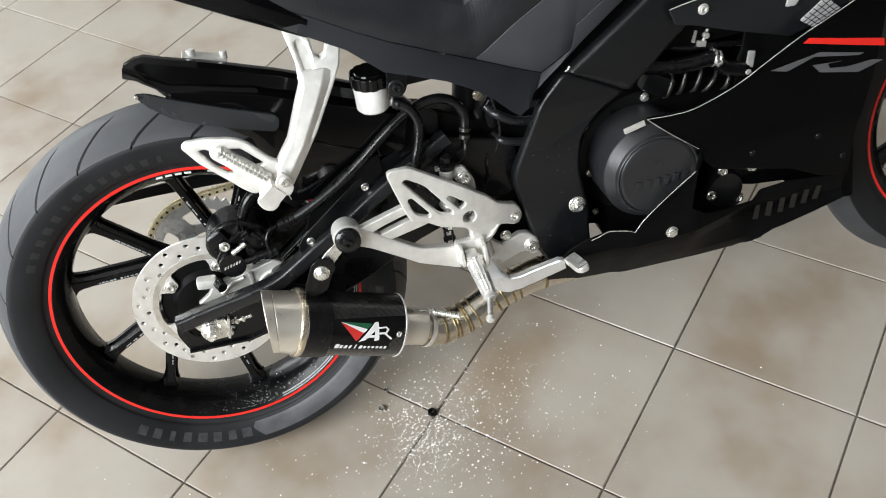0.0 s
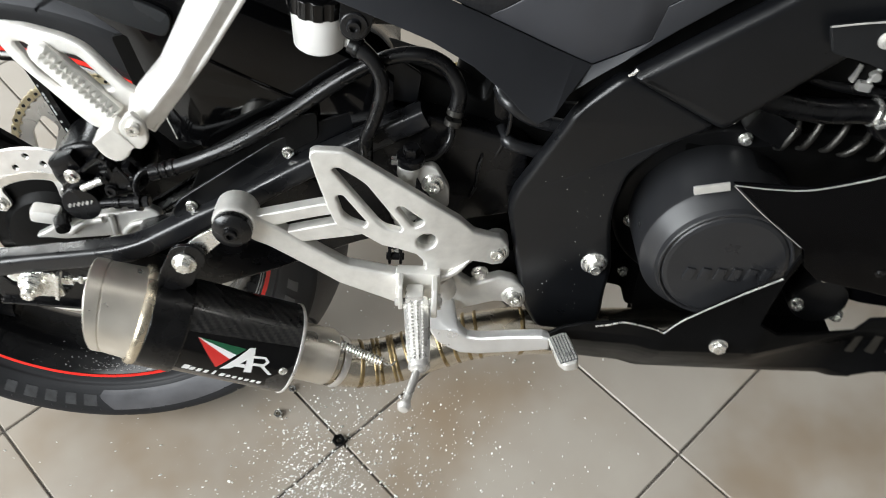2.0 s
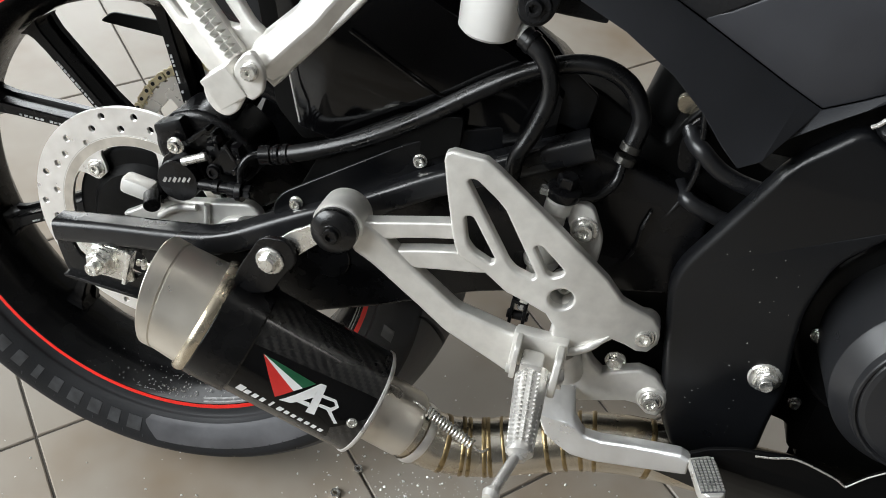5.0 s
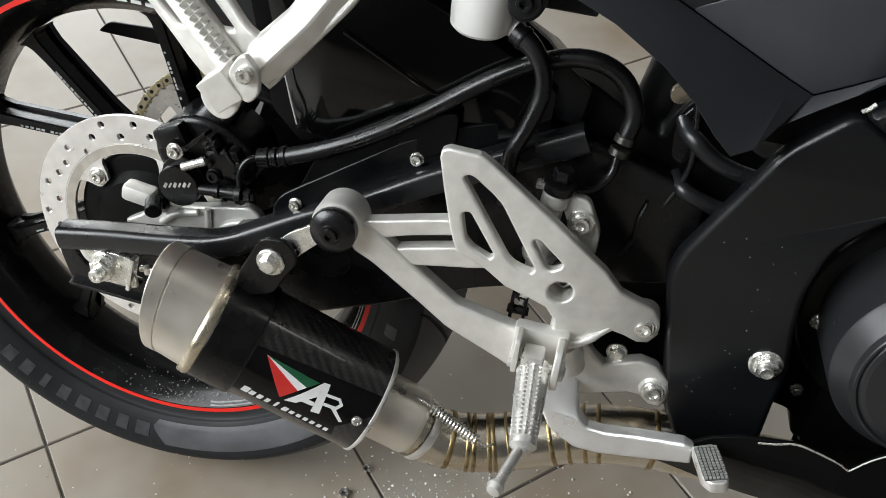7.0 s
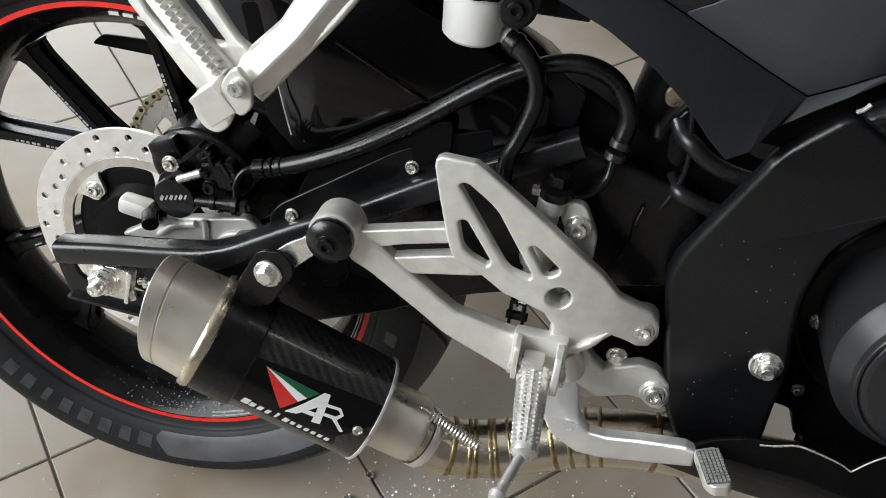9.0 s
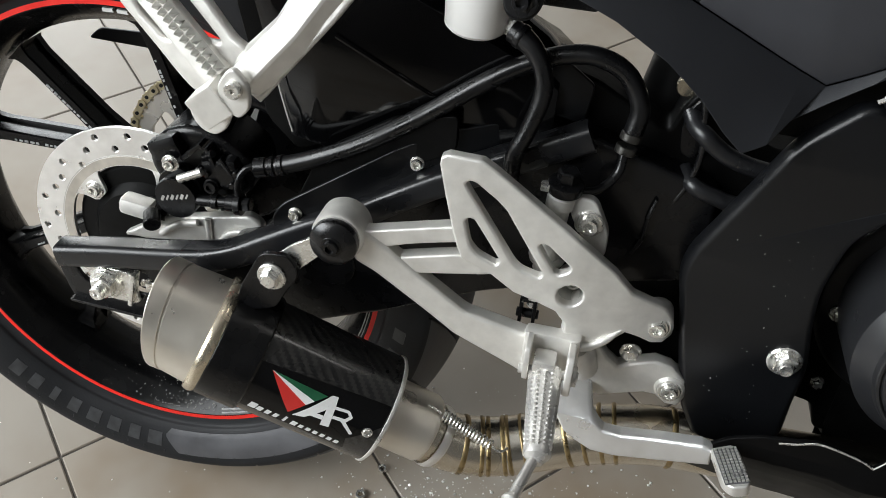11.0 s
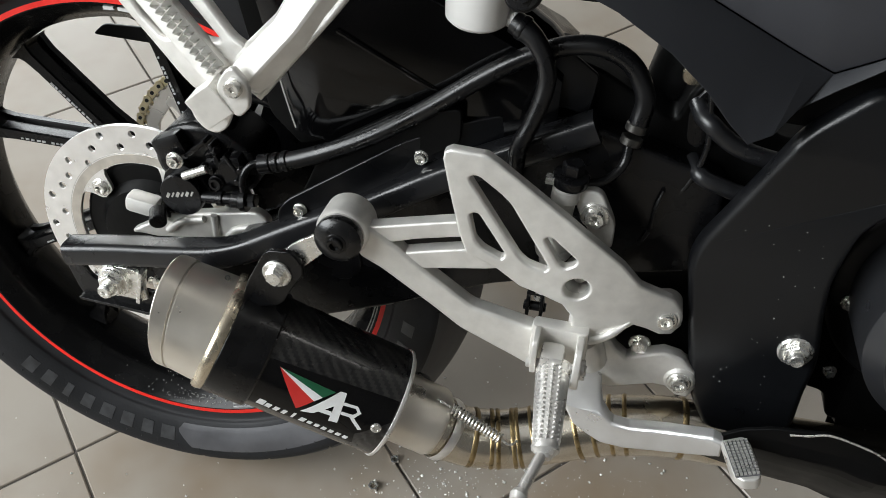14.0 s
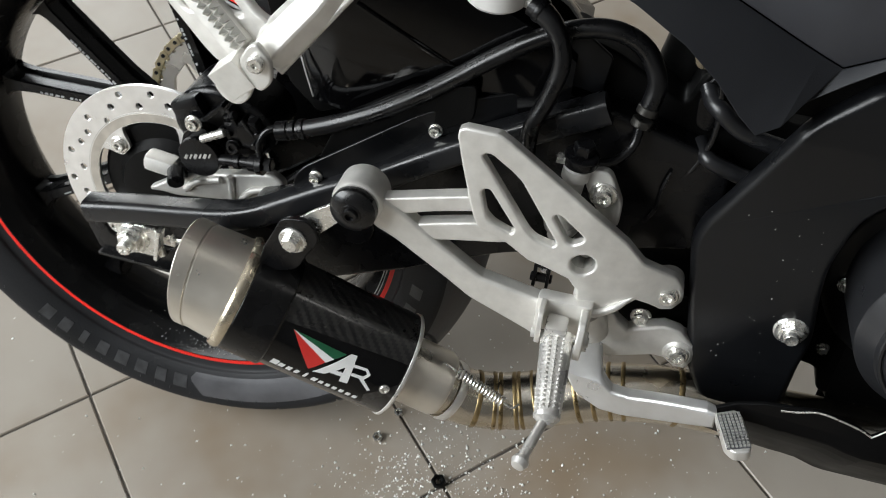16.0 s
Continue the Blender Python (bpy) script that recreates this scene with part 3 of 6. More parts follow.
for v in band.verts:  # the band starts in a blunt point
    r, a = math.hypot(v.co.x, v.co.z), math.degrees(math.atan2(v.co.z, v.co.x))
    a = radians(a + 3.6 * abs(r - 0.2545) / 0.019 * max(0.0, 1 - (a + 91) / 12))
    v.co.x, v.co.z = r * math.cos(a), r * math.sin(a)
part("wall_band", band, M_BAND, rear, "smooth band on the tyre wall, its sheen painted grey")
for k in range(26):
    a = radians(-146 + 4.6 * k + 0.8 * math.sin(5 * k))
    c = Vector((0.2725 * math.cos(a), -tyre_side(0.2725) + 0.0004, 0.2725 * math.sin(a)))
    part("rubber_nib", rod(c, c + Vector((0.0016 * math.cos(a + 0.9), -0.0028, 0.0016 * math.sin(a + 0.9))), 0.00045, 6, 0.0), M_LETTER, rear)
for k, a in enumerate((92, 88.6, 85.2, 81.8)):
    part("rim_mark", ring_arc(0.2225, 0.2255, -0.0475, a - 1.2, a + 1.2, 4, -0.0008), M_WHITE, rear)

# chain side, seen through the spokes
sprocket = part("sprocket", plate([((0.096 + (0.0035 if i % 4 < 2 else -0.0025)) * math.cos(math.pi * i / 86), (0.096 + (0.0035 if i % 4 < 2 else -0.0025)) * math.sin(math.pi * i / 86)) for i in range(172)], 0.112, 0.118, [[(math.cos(b) * r, math.sin(b) * r) for r, b in ((0.056, q - 0.36), (0.078, q - 0.4), (0.081, q), (0.078, q + 0.4), (0.056, q + 0.36))] for q in (0.3, 1.55, 2.8, 4.06, 5.3)] + [circle2(0, 0, 0.035, 24)], bev=0.0006, hr=0.006), M_SILVER2, bike, "bright alloy rear sprocket")


def chain_way(n):
    """Places and headings along the chain's run round the sprocket and ahead."""
    pts = []
    r = 0.1005
    for a in np.linspace(radians(262), radians(96), 26):
        pts.append(Vector((r * math.cos(a), 0, r * math.sin(a))))
    for u in np.linspace(0.03, 1, 36):
        pts.append(pts[25].lerp(Vector((0.5, 0, 0.14)), u))
    return pts


way, at_len, links = chain_way(0), 0.0, []
cum = np.cumsum([0] + [(b - a).length for a, b in zip(way, way[1:])])
chain = new("drive_chain")
chain.parent = bike
chain["label"] = "gold drive chain"
step, s, k = 0.0127, 0.0, 0
link_shape = [(math.cos(b) * 0.0056 + dx, math.sin(b) * 0.0056 * (0.72 if abs(math.cos(b)) < 0.3 else 1)) for dx, b0 in ((0.00635, -1.5708), (-0.00635, 1.5708)) for b in np.linspace(b0, b0 + math.pi, 9)]
outer = plate(link_shape, -0.0009, 0.0009, bev=0.0003)
outer_me = bpy.data.meshes.new("link_plate")
outer.to_mesh(outer_me)
outer.free()
outer_me.materials.append(M_CHAIN)
pin = lathe([(0.0021, -0.0078), (0.0021, 0.0078)], frame_of((0, 1, 0)), 10)
pin_me = bpy.data.meshes.new("link_pin")
pin.to_mesh(pin_me)
pin.free()
pin_me.materials.append(M_SATIN)
while s + step < cum[-1]:
    i = int(np.searchsorted(cum, s, "right") - 1)
    p = way[i].lerp(way[i + 1], (s - cum[i]) / (cum[i + 1] - cum[i]))
    j = int(np.searchsorted(cum, s + step, "right") - 1)
    q = way[j].lerp(way[j + 1], (s + step - cum[j]) / (cum[j + 1] - cum[j]))
    ang = math.atan2(q.z - p.z, q.x - p.x)
    off = 0.0058 if k % 2 else 0.004
    for sy in (-1, 1):
        ob = new("link_plate", outer_me)
        ob.parent = chain
        ob.matrix_local = Matrix.Translation(((p.x + q.x) / 2, 0.115 + sy * off, (p.z + q.z) / 2)) @ Matrix.Rotation(-ang, 4, "Y")
    ob = new("link_pin", pin_me)
    ob.parent = chain
    ob.location = (p.x, 0.115, p.z)
    s, k = s + step, k + 1
part("chain_guard", plate([(-0.1455, 0.1165), (-0.1305, 0.13), (-0.065, 0.1325), (0.06, 0.135), (0.2, 0.16), (0.2, 0.138), (0.06, 0.108), (-0.056, 0.1145)], 0.125, 0.129, r=0.006), M_MATTE, bike, "flat black chain guard")
part("inner_guard", plate([(0.075, 0.12), (0.1, 0.15), (0.2, 0.2), (0.34, 0.22), (0.34, 0.08), (0.2, 0.06), (0.13, -0.03), (0.11, -0.07), (0.06, -0.08), (0.04, 0.005)], 0.078, 0.082, r=0.01), M_SATIN, bike, "black inner chain guard")

# swing arm, right side, with its slotted end plate
arm = part("swing_arm", bar([(-0.0425, -0.118, 0.0215), (0.0076, -0.117, 0.0305), (0.062, -0.116, 0.0385), (0.1, -0.115, 0.0455), (0.125, -0.114, 0.0545), (0.15, -0.112, 0.0685), (0.185, -0.108, 0.0875), (0.2307, -0.101, 0.1095), (0.29, -0.095, 0.145), (0.4, -0.085, 0.2)], 0.0108, 0.0125, 0.0062), M_ARM, bike, "satin black pressed steel swing arm")
part("end_plate", plate([(-0.044, 0.024), (-0.05, 0.004), (-0.04, -0.029), (0.05, -0.034), (0.12, -0.02), (0.16, 0.03), (0.12, 0.046), (0.05, 0.03)], -0.118, -0.113, [[(-0.034, 0.008), (-0.03, 0.014), (0.036, 0.014), (0.042, 0.006), (0.036, -0.012), (-0.026, -0.008)]], r=0.008), M_SATIN, arm)
part("bottom_lip", plate([(-0.041, -0.027), (-0.040, -0.030), (0.05, -0.035), (0.12, -0.021), (0.12, -0.018), (0.05, -0.0315)], -0.124, -0.092, r=0.001, bev=0.0005), M_SATIN, arm)
part("web", plate([(0.1, 0.04), (0.12, -0.035), (0.17, -0.033), (0.25, 0.0), (0.33, 0.04), (0.42, 0.07), (0.5, 0.09), (0.5, 0.17), (0.4, 0.2), (0.3, 0.155), (0.19, 0.085), (0.13, 0.05)], -0.088, -0.06, r=0.01, bev=0.004), M_SATIN, arm)
part("cross_tube", rod((0.2, -0.09, 0.04), (0.2, 0.09, 0.04), 0.02), M_SATIN, arm)
part("left_arm", tube([(-0.04, 0.112, 0.0), (0.1, 0.112, 0.01), (0.2, 0.1, 0.05), (0.45, 0.085, 0.1)], 0.02, 12, 6), M_SATIN, arm)
guard = part("arm_guard", bulge(plate([(0.157, 0.078), (0.155, 0.095), (0.163, 0.107), (0.253, 0.165), (0.292, 0.184), (0.35, 0.2), (0.4, 0.19), (0.31, 0.158), (0.22, 0.105), (0.175, 0.074)], -0.108, -0.104, r=0.008, bev=0.0016), lambda x, z: 0.19 * (x - 0.174)), M_MATTE, bike, "matte black swing arm guard")
for p in ((0.27, 0.1545), (0.1745, 0.099)):
    part("guard_bolt", bolt_head((p[0], -0.108 + 0.19 * (p[0] - 0.174), p[1]), 0.0048, kind="socket", h=0.0055, washer=1.25), M_ZINC, guard)

part("arm_gusset", plate([(0.17, 0.104), (0.19, 0.15), (0.25, 0.19), (0.3, 0.2), (0.3, 0.17), (0.2, 0.112)], -0.09, -0.083, r=0.006), M_DARK, arm)
axle = new("rear_axle")
axle.parent = bike
part("adjuster_block", plate([(-0.022, 0.0145), (0.012, 0.016), (0.023, 0.014), (0.03, -0.016), (0.024, -0.019), (-0.002, -0.018), (-0.012, -0.004)], -0.123, -0.1185, r=0.002), M_ZINC, axle, "plated chain adjuster")
part("adjuster_lip", box((0.026, -0.1235, 0.0), (0.004, 0.011, 0.036), 0.0008, rot=(0, 12, 0)), M_ZINC, axle)
part("washer", rod((0, -0.1225, 0), (0, -0.125, 0), 0.0155, 28), M_ZINC, axle)
part("axle_nut", merge(hexagon(at((0, -0.125, 0)), 0.0118, 0.009), lathe([(0.0142, 0), (0.0142, 0.0025), (0.0122, 0.0035)], at((0, -0.125, 0)), 28)), M_ZINC, axle)
part("axle_end", lathe([(0.0068, 0), (0.0068, 0.0025), (0.0062, 0.003), (0.0068, 0.0035), (0.0068, 0.0055), (0.0062, 0.006), (0.0068, 0.0065), (0.0068, 0.0075), (0.0055, 0.009), (0.003, 0.009), (0.0025, 0.0075), (0, 0.0075)], at((0, -0.134, 0)), 24), M_ZINC, axle)
part("adjuster_screw", merge(rod((0.03, -0.116, 0.001), (0.062, -0.116, 0.005), 0.0034, 12), hexagon(at((0.036, -0.116, 0.0017), (1, 0, 0.12)), 0.0062, 0.005), hexagon(at((0.046, -0.116, 0.003), (1, 0, 0.12)), 0.0062, 0.005)), M_ZINC, axle)

# rear caliper on its cast bracket
cal = new("rear_caliper")
cal.parent, cal.location = bike, (-0.0065, 0.024, -0.0115)
cal["label"] = "black rear brake caliper with bare cast bracket"
part("bracket", plate([(-0.012, 0.02), (0.01, 0.034), (0.02, 0.05), (0.055, 0.052), (0.09, 0.06), (0.118, 0.066), (0.13, 0.058), (0.128, 0.034), (0.08, 0.026), (0.02, 0.018)], -0.084, -0.072, r=0.005, bev=0.003), M_CAST, cal, "bare cast aluminium bracket")
part("rib", merge(tube([(0.03, -0.085, 0.03), (0.045, -0.086, 0.043), (0.068, -0.086, 0.05)], 0.0035, 10), tube([(0.078, -0.085, 0.03), (0.078, -0.086, 0.056)], 0.003, 10), tube([(0.088, -0.085, 0.032), (0.1, -0.086, 0.045), (0.124, -0.086, 0.052)], 0.0035, 10)), M_CAST, cal)
part("body", plate([(0.03, 0.1), (0.028, 0.118), (0.042, 0.14), (0.07, 0.15), (0.098, 0.143), (0.122, 0.125), (0.128, 0.105), (0.118, 0.088), (0.085, 0.078), (0.045, 0.08)], -0.088, -0.03, r=0.012, bev=0.006), M_SATIN, cal)
part("piston_housing", lathe([(0.022, 0), (0.022, 0.012), (0.0205, 0.016), (0.0, 0.016)], at((0.061, -0.082, 0.091)), 36), M_SATIN, cal)
part("upper_lobe", box((0.05, -0.09, 0.128), (0.03, 0.02, 0.022), 0.006, rot=(0, -25, 0)), M_SATIN, cal)
part("rear_lobe", box((0.1, -0.088, 0.112), (0.034, 0.022, 0.03), 0.007, rot=(0, -10, 0)), M_SATIN, cal)
for x, z, a in ((0.072, 0.128, 50), (0.078, 0.134, 50), (0.092, 0.13, -20), (0.106, 0.122, -35)):
    part("rib", box((x, -0.094, z), (0.004, 0.012, 0.018), 0.0015, rot=(0, a, 0)), M_SATIN, cal)
part("pad_pin", rod((0.085, -0.094, 0.126), (0.096, -0.1, 0.134), 0.0035, 12), M_SATIN, cal)
part("upper_arm", tube([(0.09, -0.07, 0.14), (0.105, -0.07, 0.165), (0.12, -0.068, 0.175), (0.14, -0.066, 0.17)], 0.008, 10), M_SATIN, cal)
for x, z in ((0.082, 0.116), (0.089, 0.113), (0.112, 0.106), (0.116, 0.118)):
    part("small_stud", rod((x, -0.096, z), (x, -0.103, z), 0.003, 10), M_SATIN, cal)
part("piston_cap", lathe([(0.0198, 0), (0.0198, 0.013), (0.0188, 0.0145), (0, 0.015)], at((0.061, -0.094, 0.087)), 40), M_SATIN, cal, "black round cap with a maker's mark")
for k in range(6):
    part("cap_mark", box((0.0495 + k * 0.0046, -0.1093, 0.0865 + 0.0011 * k), (0.0016 if k % 2 else 0.0026, 0.0006, 0.0052), 0.0, rot=(0, 25, 0)), M_CAST, cal)
part("slide_pin", box((0.0145, -0.094, 0.0625), (0.03, 0.018, 0.0165), 0.005, rot=(0, 8, 0)), M_SILVER, cal, "pale alloy slide pin housing")
part("pin_cap", rod((0.03, -0.098, 0.06), (0.037, -0.112, 0.057), 0.0078, 18), M_HOSE, cal)
part("boot", lathe([(0.009, 0), (0.0125, 0.002), (0.0095, 0.005), (0.0125, 0.008), (0.0095, 0.011), (0.012, 0.014), (0.008, 0.016)], at((0.03, -0.08, 0.058), (-0.4, -0.3, -0.4)), 20), M_HOSE, cal)
part("caliper_bolt", bolt_head((0.058, -0.104, 0.12), 0.0055, kind="socket", h=0.006), M_ZINC, cal)
part("bleed_screw", rod((0.066, -0.108, 0.108), (0.088, -0.106, 0.118), 0.004, 14), M_ZINC, cal)
part("side_bolt", bolt_head((0.092, -0.1, 0.101), 0.006, kind="socket", h=0.004, washer=1.2), M_SATIN, cal)
part("slide_bolt", merge(rod((0.08, -0.104, 0.087), (0.126, -0.104, 0.092), 0.0052, 16), rod((0.094, -0.104, 0.0885), (0.1, -0.104, 0.089), 0.0068, 16), rod((0.108, -0.104, 0.09), (0.116, -0.104, 0.0905), 0.0078, 16), hexagon(at((0.122, -0.104, 0.0915), (1, 0, 0.1)), 0.0065, 0.008)), M_SATIN, cal)
part("banjo", merge(rod((0.116, -0.104, 0.0905), (0.122, -0.104, 0.091), 0.0098, 22), tube([(0.119, -0.104, 0.095), (0.1185, -0.104, 0.112), (0.125, -0.1, 0.124), (0.138, -0.096, 0.128)], 0.0032, 12)), M_SATIN, cal)

# brake hoses
hose = part("caliper_hose", tube([(0.142, -0.094, 0.129), (0.158, -0.093, 0.133), (0.19, -0.092, 0.146), (0.228, -0.091, 0.166), (0.272, -0.09, 0.196), (0.313, -0.088, 0.227), (0.345, -0.085, 0.247), (0.374, -0.083, 0.258), (0.398, -0.083, 0.259), (0.418, -0.084, 0.249), (0.43, -0.087, 0.228), (0.428, -0.09, 0.206)], 0.0072, 16, 8), M_HOSE, bike, "thick black rubber brake hose")
for a, b in (((0.136, -0.095, 0.1275), (0.146, -0.094, 0.1298)), ((0.149, -0.0938, 0.1308), (0.153, -0.0935, 0.1318)), ((0.156, -0.093, 0.1326), (0.161, -0.0928, 0.1342))):
    part("ferrule", rod(a, b, 0.0085, 20), M_SATIN, hose)
for a, b in (((0.4282, -0.0895, 0.209), (0.427, -0.0905, 0.203)), ((0.4262, -0.091, 0.199), (0.425, -0.092, 0.193))):
    part("ferrule", rod(a, b, 0.0082, 20), M_FIN, hose)
part("steel_line", tube([(0.425, -0.092, 0.194), (0.423, -0.097, 0.178), (0.412, -0.106, 0.168), (0.398, -0.114, 0.168), (0.389, -0.118, 0.173)], 0.0036, 12), M_HOSE, hose)
feed = part("reservoir_hose", tube([(0.3334, -0.094, 0.274), (0.3419, -0.097, 0.2704), (0.351, -0.1, 0.2637), (0.3592, -0.103, 0.2504), (0.3608, -0.105, 0.2331), (0.3545, -0.108, 0.2081), (0.3475, -0.11, 0.1885), (0.346, -0.11, 0.17), (0.348, -0.108, 0.14)], [0.0082, 0.0082, 0.0072, 0.0066, 0.0066, 0.0066, 0.0066, 0.0066, 0.0066], 16), M_HOSE, bike, "black rubber reservoir hose")
part("clip", lathe([(0.0086, 0), (0.0092, 0.001), (0.0092, 0.004), (0.0086, 0.005)], at((0.338, -0.0955, 0.2722), (0.0085, -0.003, -0.0036)), 20), M_SATIN, feed)

# brake fluid reservoir
res = new("fluid_reservoir")
res.parent = bike
res["label"] = "milky white fluid reservoir with black ribbed cap"
RAX = Vector((0.06, -0.12, 0.96)).normalized()
rb = Vector((0.306, -0.088, 0.27))
part("bottle", lathe([(0.0, 0.0), (0.0195, 0.0), (0.0225, 0.003), (0.0235, 0.02), (0.0245, 0.036), (0.0225, 0.04)], at(rb, RAX), 36), M_BOTTLE, res)
part("outlet", rod(rb + Vector((0.016, 0.004, 0.006)), rb + Vector((0.03, -0.003, 0.005)), 0.0075, 18), M_BOTTLE, res)
cap_prof = []
for i in range(96):
    a = 2 * math.pi * i / 96
    cap_prof.append(((0.0262 + (0.0012 if i % 8 < 5 else -0.0004)) * math.cos(a), (0.0262 + (0.0012 if i % 8 < 5 else -0.0004)) * math.sin(a)))
cap = plate(cap_prof, -0.0088, 0.0088, bev=0.0012)
cap.transform(at(rb + RAX * 0.0475, RAX) @ Matrix.Rotation(radians(-90), 4, "X"))
part("cap", cap, M_GLOSS, res, "black ribbed screw cap")
part("cap_top", lathe([(0.021, 0), (0.02, 0.003), (0, 0.0035)], at(rb + RAX * 0.0555, RAX), 32), M_GLOSS, res)
part("bracket", plate([(0.328, 0.296), (0.334, 0.2895), (0.345, 0.2895), (0.3525, 0.297), (0.362, 0.335), (0.372, 0.36), (0.335, 0.36), (0.327, 0.31)], -0.118, -0.113, r=0.006), M_MATTE, res)
part("bracket_bolt", bolt_head((0.3396, -0.118, 0.3035), 0.0062, kind="socket", h=0.006, washer=1.9), M_ARM, res)

# rear master cylinder behind the foot plate
mc = new("brake_cylinder")
mc.parent = bike
mc["label"] = "cast brake master cylinder"
part("body", lathe([(0.0085, 0), (0.0085, 0.012), (0.0105, 0.013), (0.0105, 0.03), (0.0085, 0.032), (0.0085, 0.055), (0.0105, 0.057), (0.0105, 0.066), (0.008, 0.068)], at((0.381, -0.122, 0.1), (0.08, 0.02, 1)), 28), M_CAST, mc)
part("flange", plate([(0.39, 0.168), (0.412, 0.166), (0.425, 0.14), (0.425, 0.118), (0.412, 0.122), (0.395, 0.15)], -0.122, -0.112, r=0.006, bev=0.002), M_CAST, mc)
part("flange_bolt", bolt_head((0.409, -0.122, 0.147), 0.0075, kind="socket", h=0.008), M_ZINC, mc)
part("banjo_bolt", merge(hexagon(at((0.3885, -0.119, 0.178), (0.05, -0.1, 1)), 0.0082, 0.009), lathe([(0.0105, -0.011), (0.0132, -0.009), (0.0138, -0.006), (0.0132, -0.002), (0.0095, 0)], at((0.388, -0.119, 0.178), (0.05, -0.1, 1)), 24)), M_SATIN, mc)
part("line_end", box((0.376, -0.122, 0.172), (0.012, 0.008, 0.006), 0.0015), M_ZINC, mc)
part("rod", merge(rod((0.38, -0.121, 0.1), (0.376, -0.119, 0.06), 0.004, 14), hexagon(at((0.3775, -0.12, 0.078), (-0.1, 0, -1)), 0.0062, 0.01)), M_ZINC, mc)
part("rod_clevis", merge(box((0.3685, -0.118, 0.058), (0.003, 0.014, 0.024), 0.001), box((0.3795, -0.118, 0.058), (0.003, 0.014, 0.024), 0.001), box((0.374, -0.118, 0.0685), (0.014, 0.014, 0.004), 0.001), rod((0.365, -0.119, 0.052), (0.383, -0.119, 0.052), 0.004, 14)), M_SATIN, mc, "black pushrod clevis")
part("spring_boot", lathe([(0.013, 0), (0.0145, 0.004), (0.013, 0.008), (0.009, 0.01)], at((0.382, -0.119, 0.106), (0.08, 0.02, 1)), 24), M_CAST, mc)

# rider's foot rest carrier
def rest_y(x):
    """How far the carrier's outer face stands out along its length."""
    return float(np.interp(x, [0.22, 0.3, 0.4, 0.45, 0.5], [-0.156, -0.150, -0.148, -0.138, -0.118]))


def rest_plate(outline, t, holes=(), r=0.005, bev=0.0018, hr=0.003, back=0.0):
    return bulge(plate(outline, back, t + back, holes, r, bev, None, hr), lambda x, z: rest_y(x), 0.014)


rs = part("foot_rest_carrier", rest_plate([(0.2993, 0.1903), (0.3, 0.1963), (0.3047, 0.1992), (0.33, 0.1982), (0.3391, 0.1928), (0.3973, 0.1515), (0.4359, 0.1189), (0.4509, 0.1017), (0.4646, 0.0937), (0.4784, 0.0862), (0.4861, 0.0745), (0.4876, 0.0604), (0.4814, 0.0523), (0.4719, 0.0532), (0.4613, 0.0598), (0.451, 0.0645), (0.4399, 0.0542), (0.4259, 0.0474), (0.4084, 0.0475), (0.4048, 0.0574), (0.4041, 0.0697), (0.396, 0.0801), (0.3781, 0.0866), (0.3627, 0.0909), (0.3444, 0.1036), (0.321, 0.1136), (0.3166, 0.1229), (0.3135, 0.1324), (0.3045, 0.1672)], 0.0105, [[(0.3186, 0.178), (0.3216, 0.1808), (0.3261, 0.1802), (0.3419, 0.169), (0.3498, 0.1619), (0.3825, 0.1118), (0.38, 0.1081), (0.3661, 0.1121), (0.3602, 0.1171)], [(0.321, 0.1471), (0.3233, 0.15), (0.3274, 0.1498), (0.3496, 0.1176), (0.347, 0.113), (0.3326, 0.1194), (0.3262, 0.1263)], [(0.3765, 0.1359), (0.3786, 0.1387), (0.3828, 0.1381), (0.4024, 0.1216), (0.4009, 0.1174), (0.394, 0.1135), (0.3896, 0.1152)], circle2(0.4048, 0.096, 0.0096)], bev=0.0022), M_SILVER, bike, "silver painted cast foot rest carrier with triangular cut-outs")
part("upper_arm", rest_plate([(0.2385, 0.125), (0.2472, 0.1249), (0.3145, 0.14), (0.319, 0.1269), (0.2794, 0.1181), (0.2645, 0.1132), (0.2515, 0.1134)], 0.013, back=0.0015), M_SILVER, rs)
part("middle_arm", rest_plate([(0.2599, 0.1006), (0.2732, 0.1053), (0.3202, 0.1163), (0.3486, 0.1045), (0.3382, 0.1013), (0.2888, 0.0924), (0.2756, 0.0957)], 0.013, back=0.0015), M_SILVER, rs)
part("lower_arm", rest_plate([(0.2352, 0.1267), (0.2472, 0.1254), (0.2645, 0.1138), (0.2888, 0.0929), (0.3277, 0.0649), (0.3909, 0.0505), (0.4041, 0.0562), (0.4117, 0.0487), (0.4079, 0.0344), (0.3986, 0.021), (0.3766, 0.0149), (0.3663, 0.0202), (0.3202, 0.0411), (0.256, 0.0892), (0.2385, 0.0987)], 0.015, bev=0.003, back=-0.0008), M_SILVER, rs)
part("web", rest_plate([(0.404, 0.088), (0.45, 0.095), (0.4448, 0.0656), (0.4301, 0.05), (0.4084, 0.044), (0.402, 0.05)], 0.018, bev=0.005, r=0.008, back=0.006), M_SILVER, rs)
part("ridge", tube([(0.4, -0.1475, 0.0508), (0.4086, -0.1478, 0.0484), (0.4235, -0.1448, 0.0496), (0.4373, -0.1415, 0.0575), (0.4484, -0.1375, 0.0675)], [0.0022, 0.0034, 0.0036, 0.0034, 0.001], 12), M_SILVER, rs)
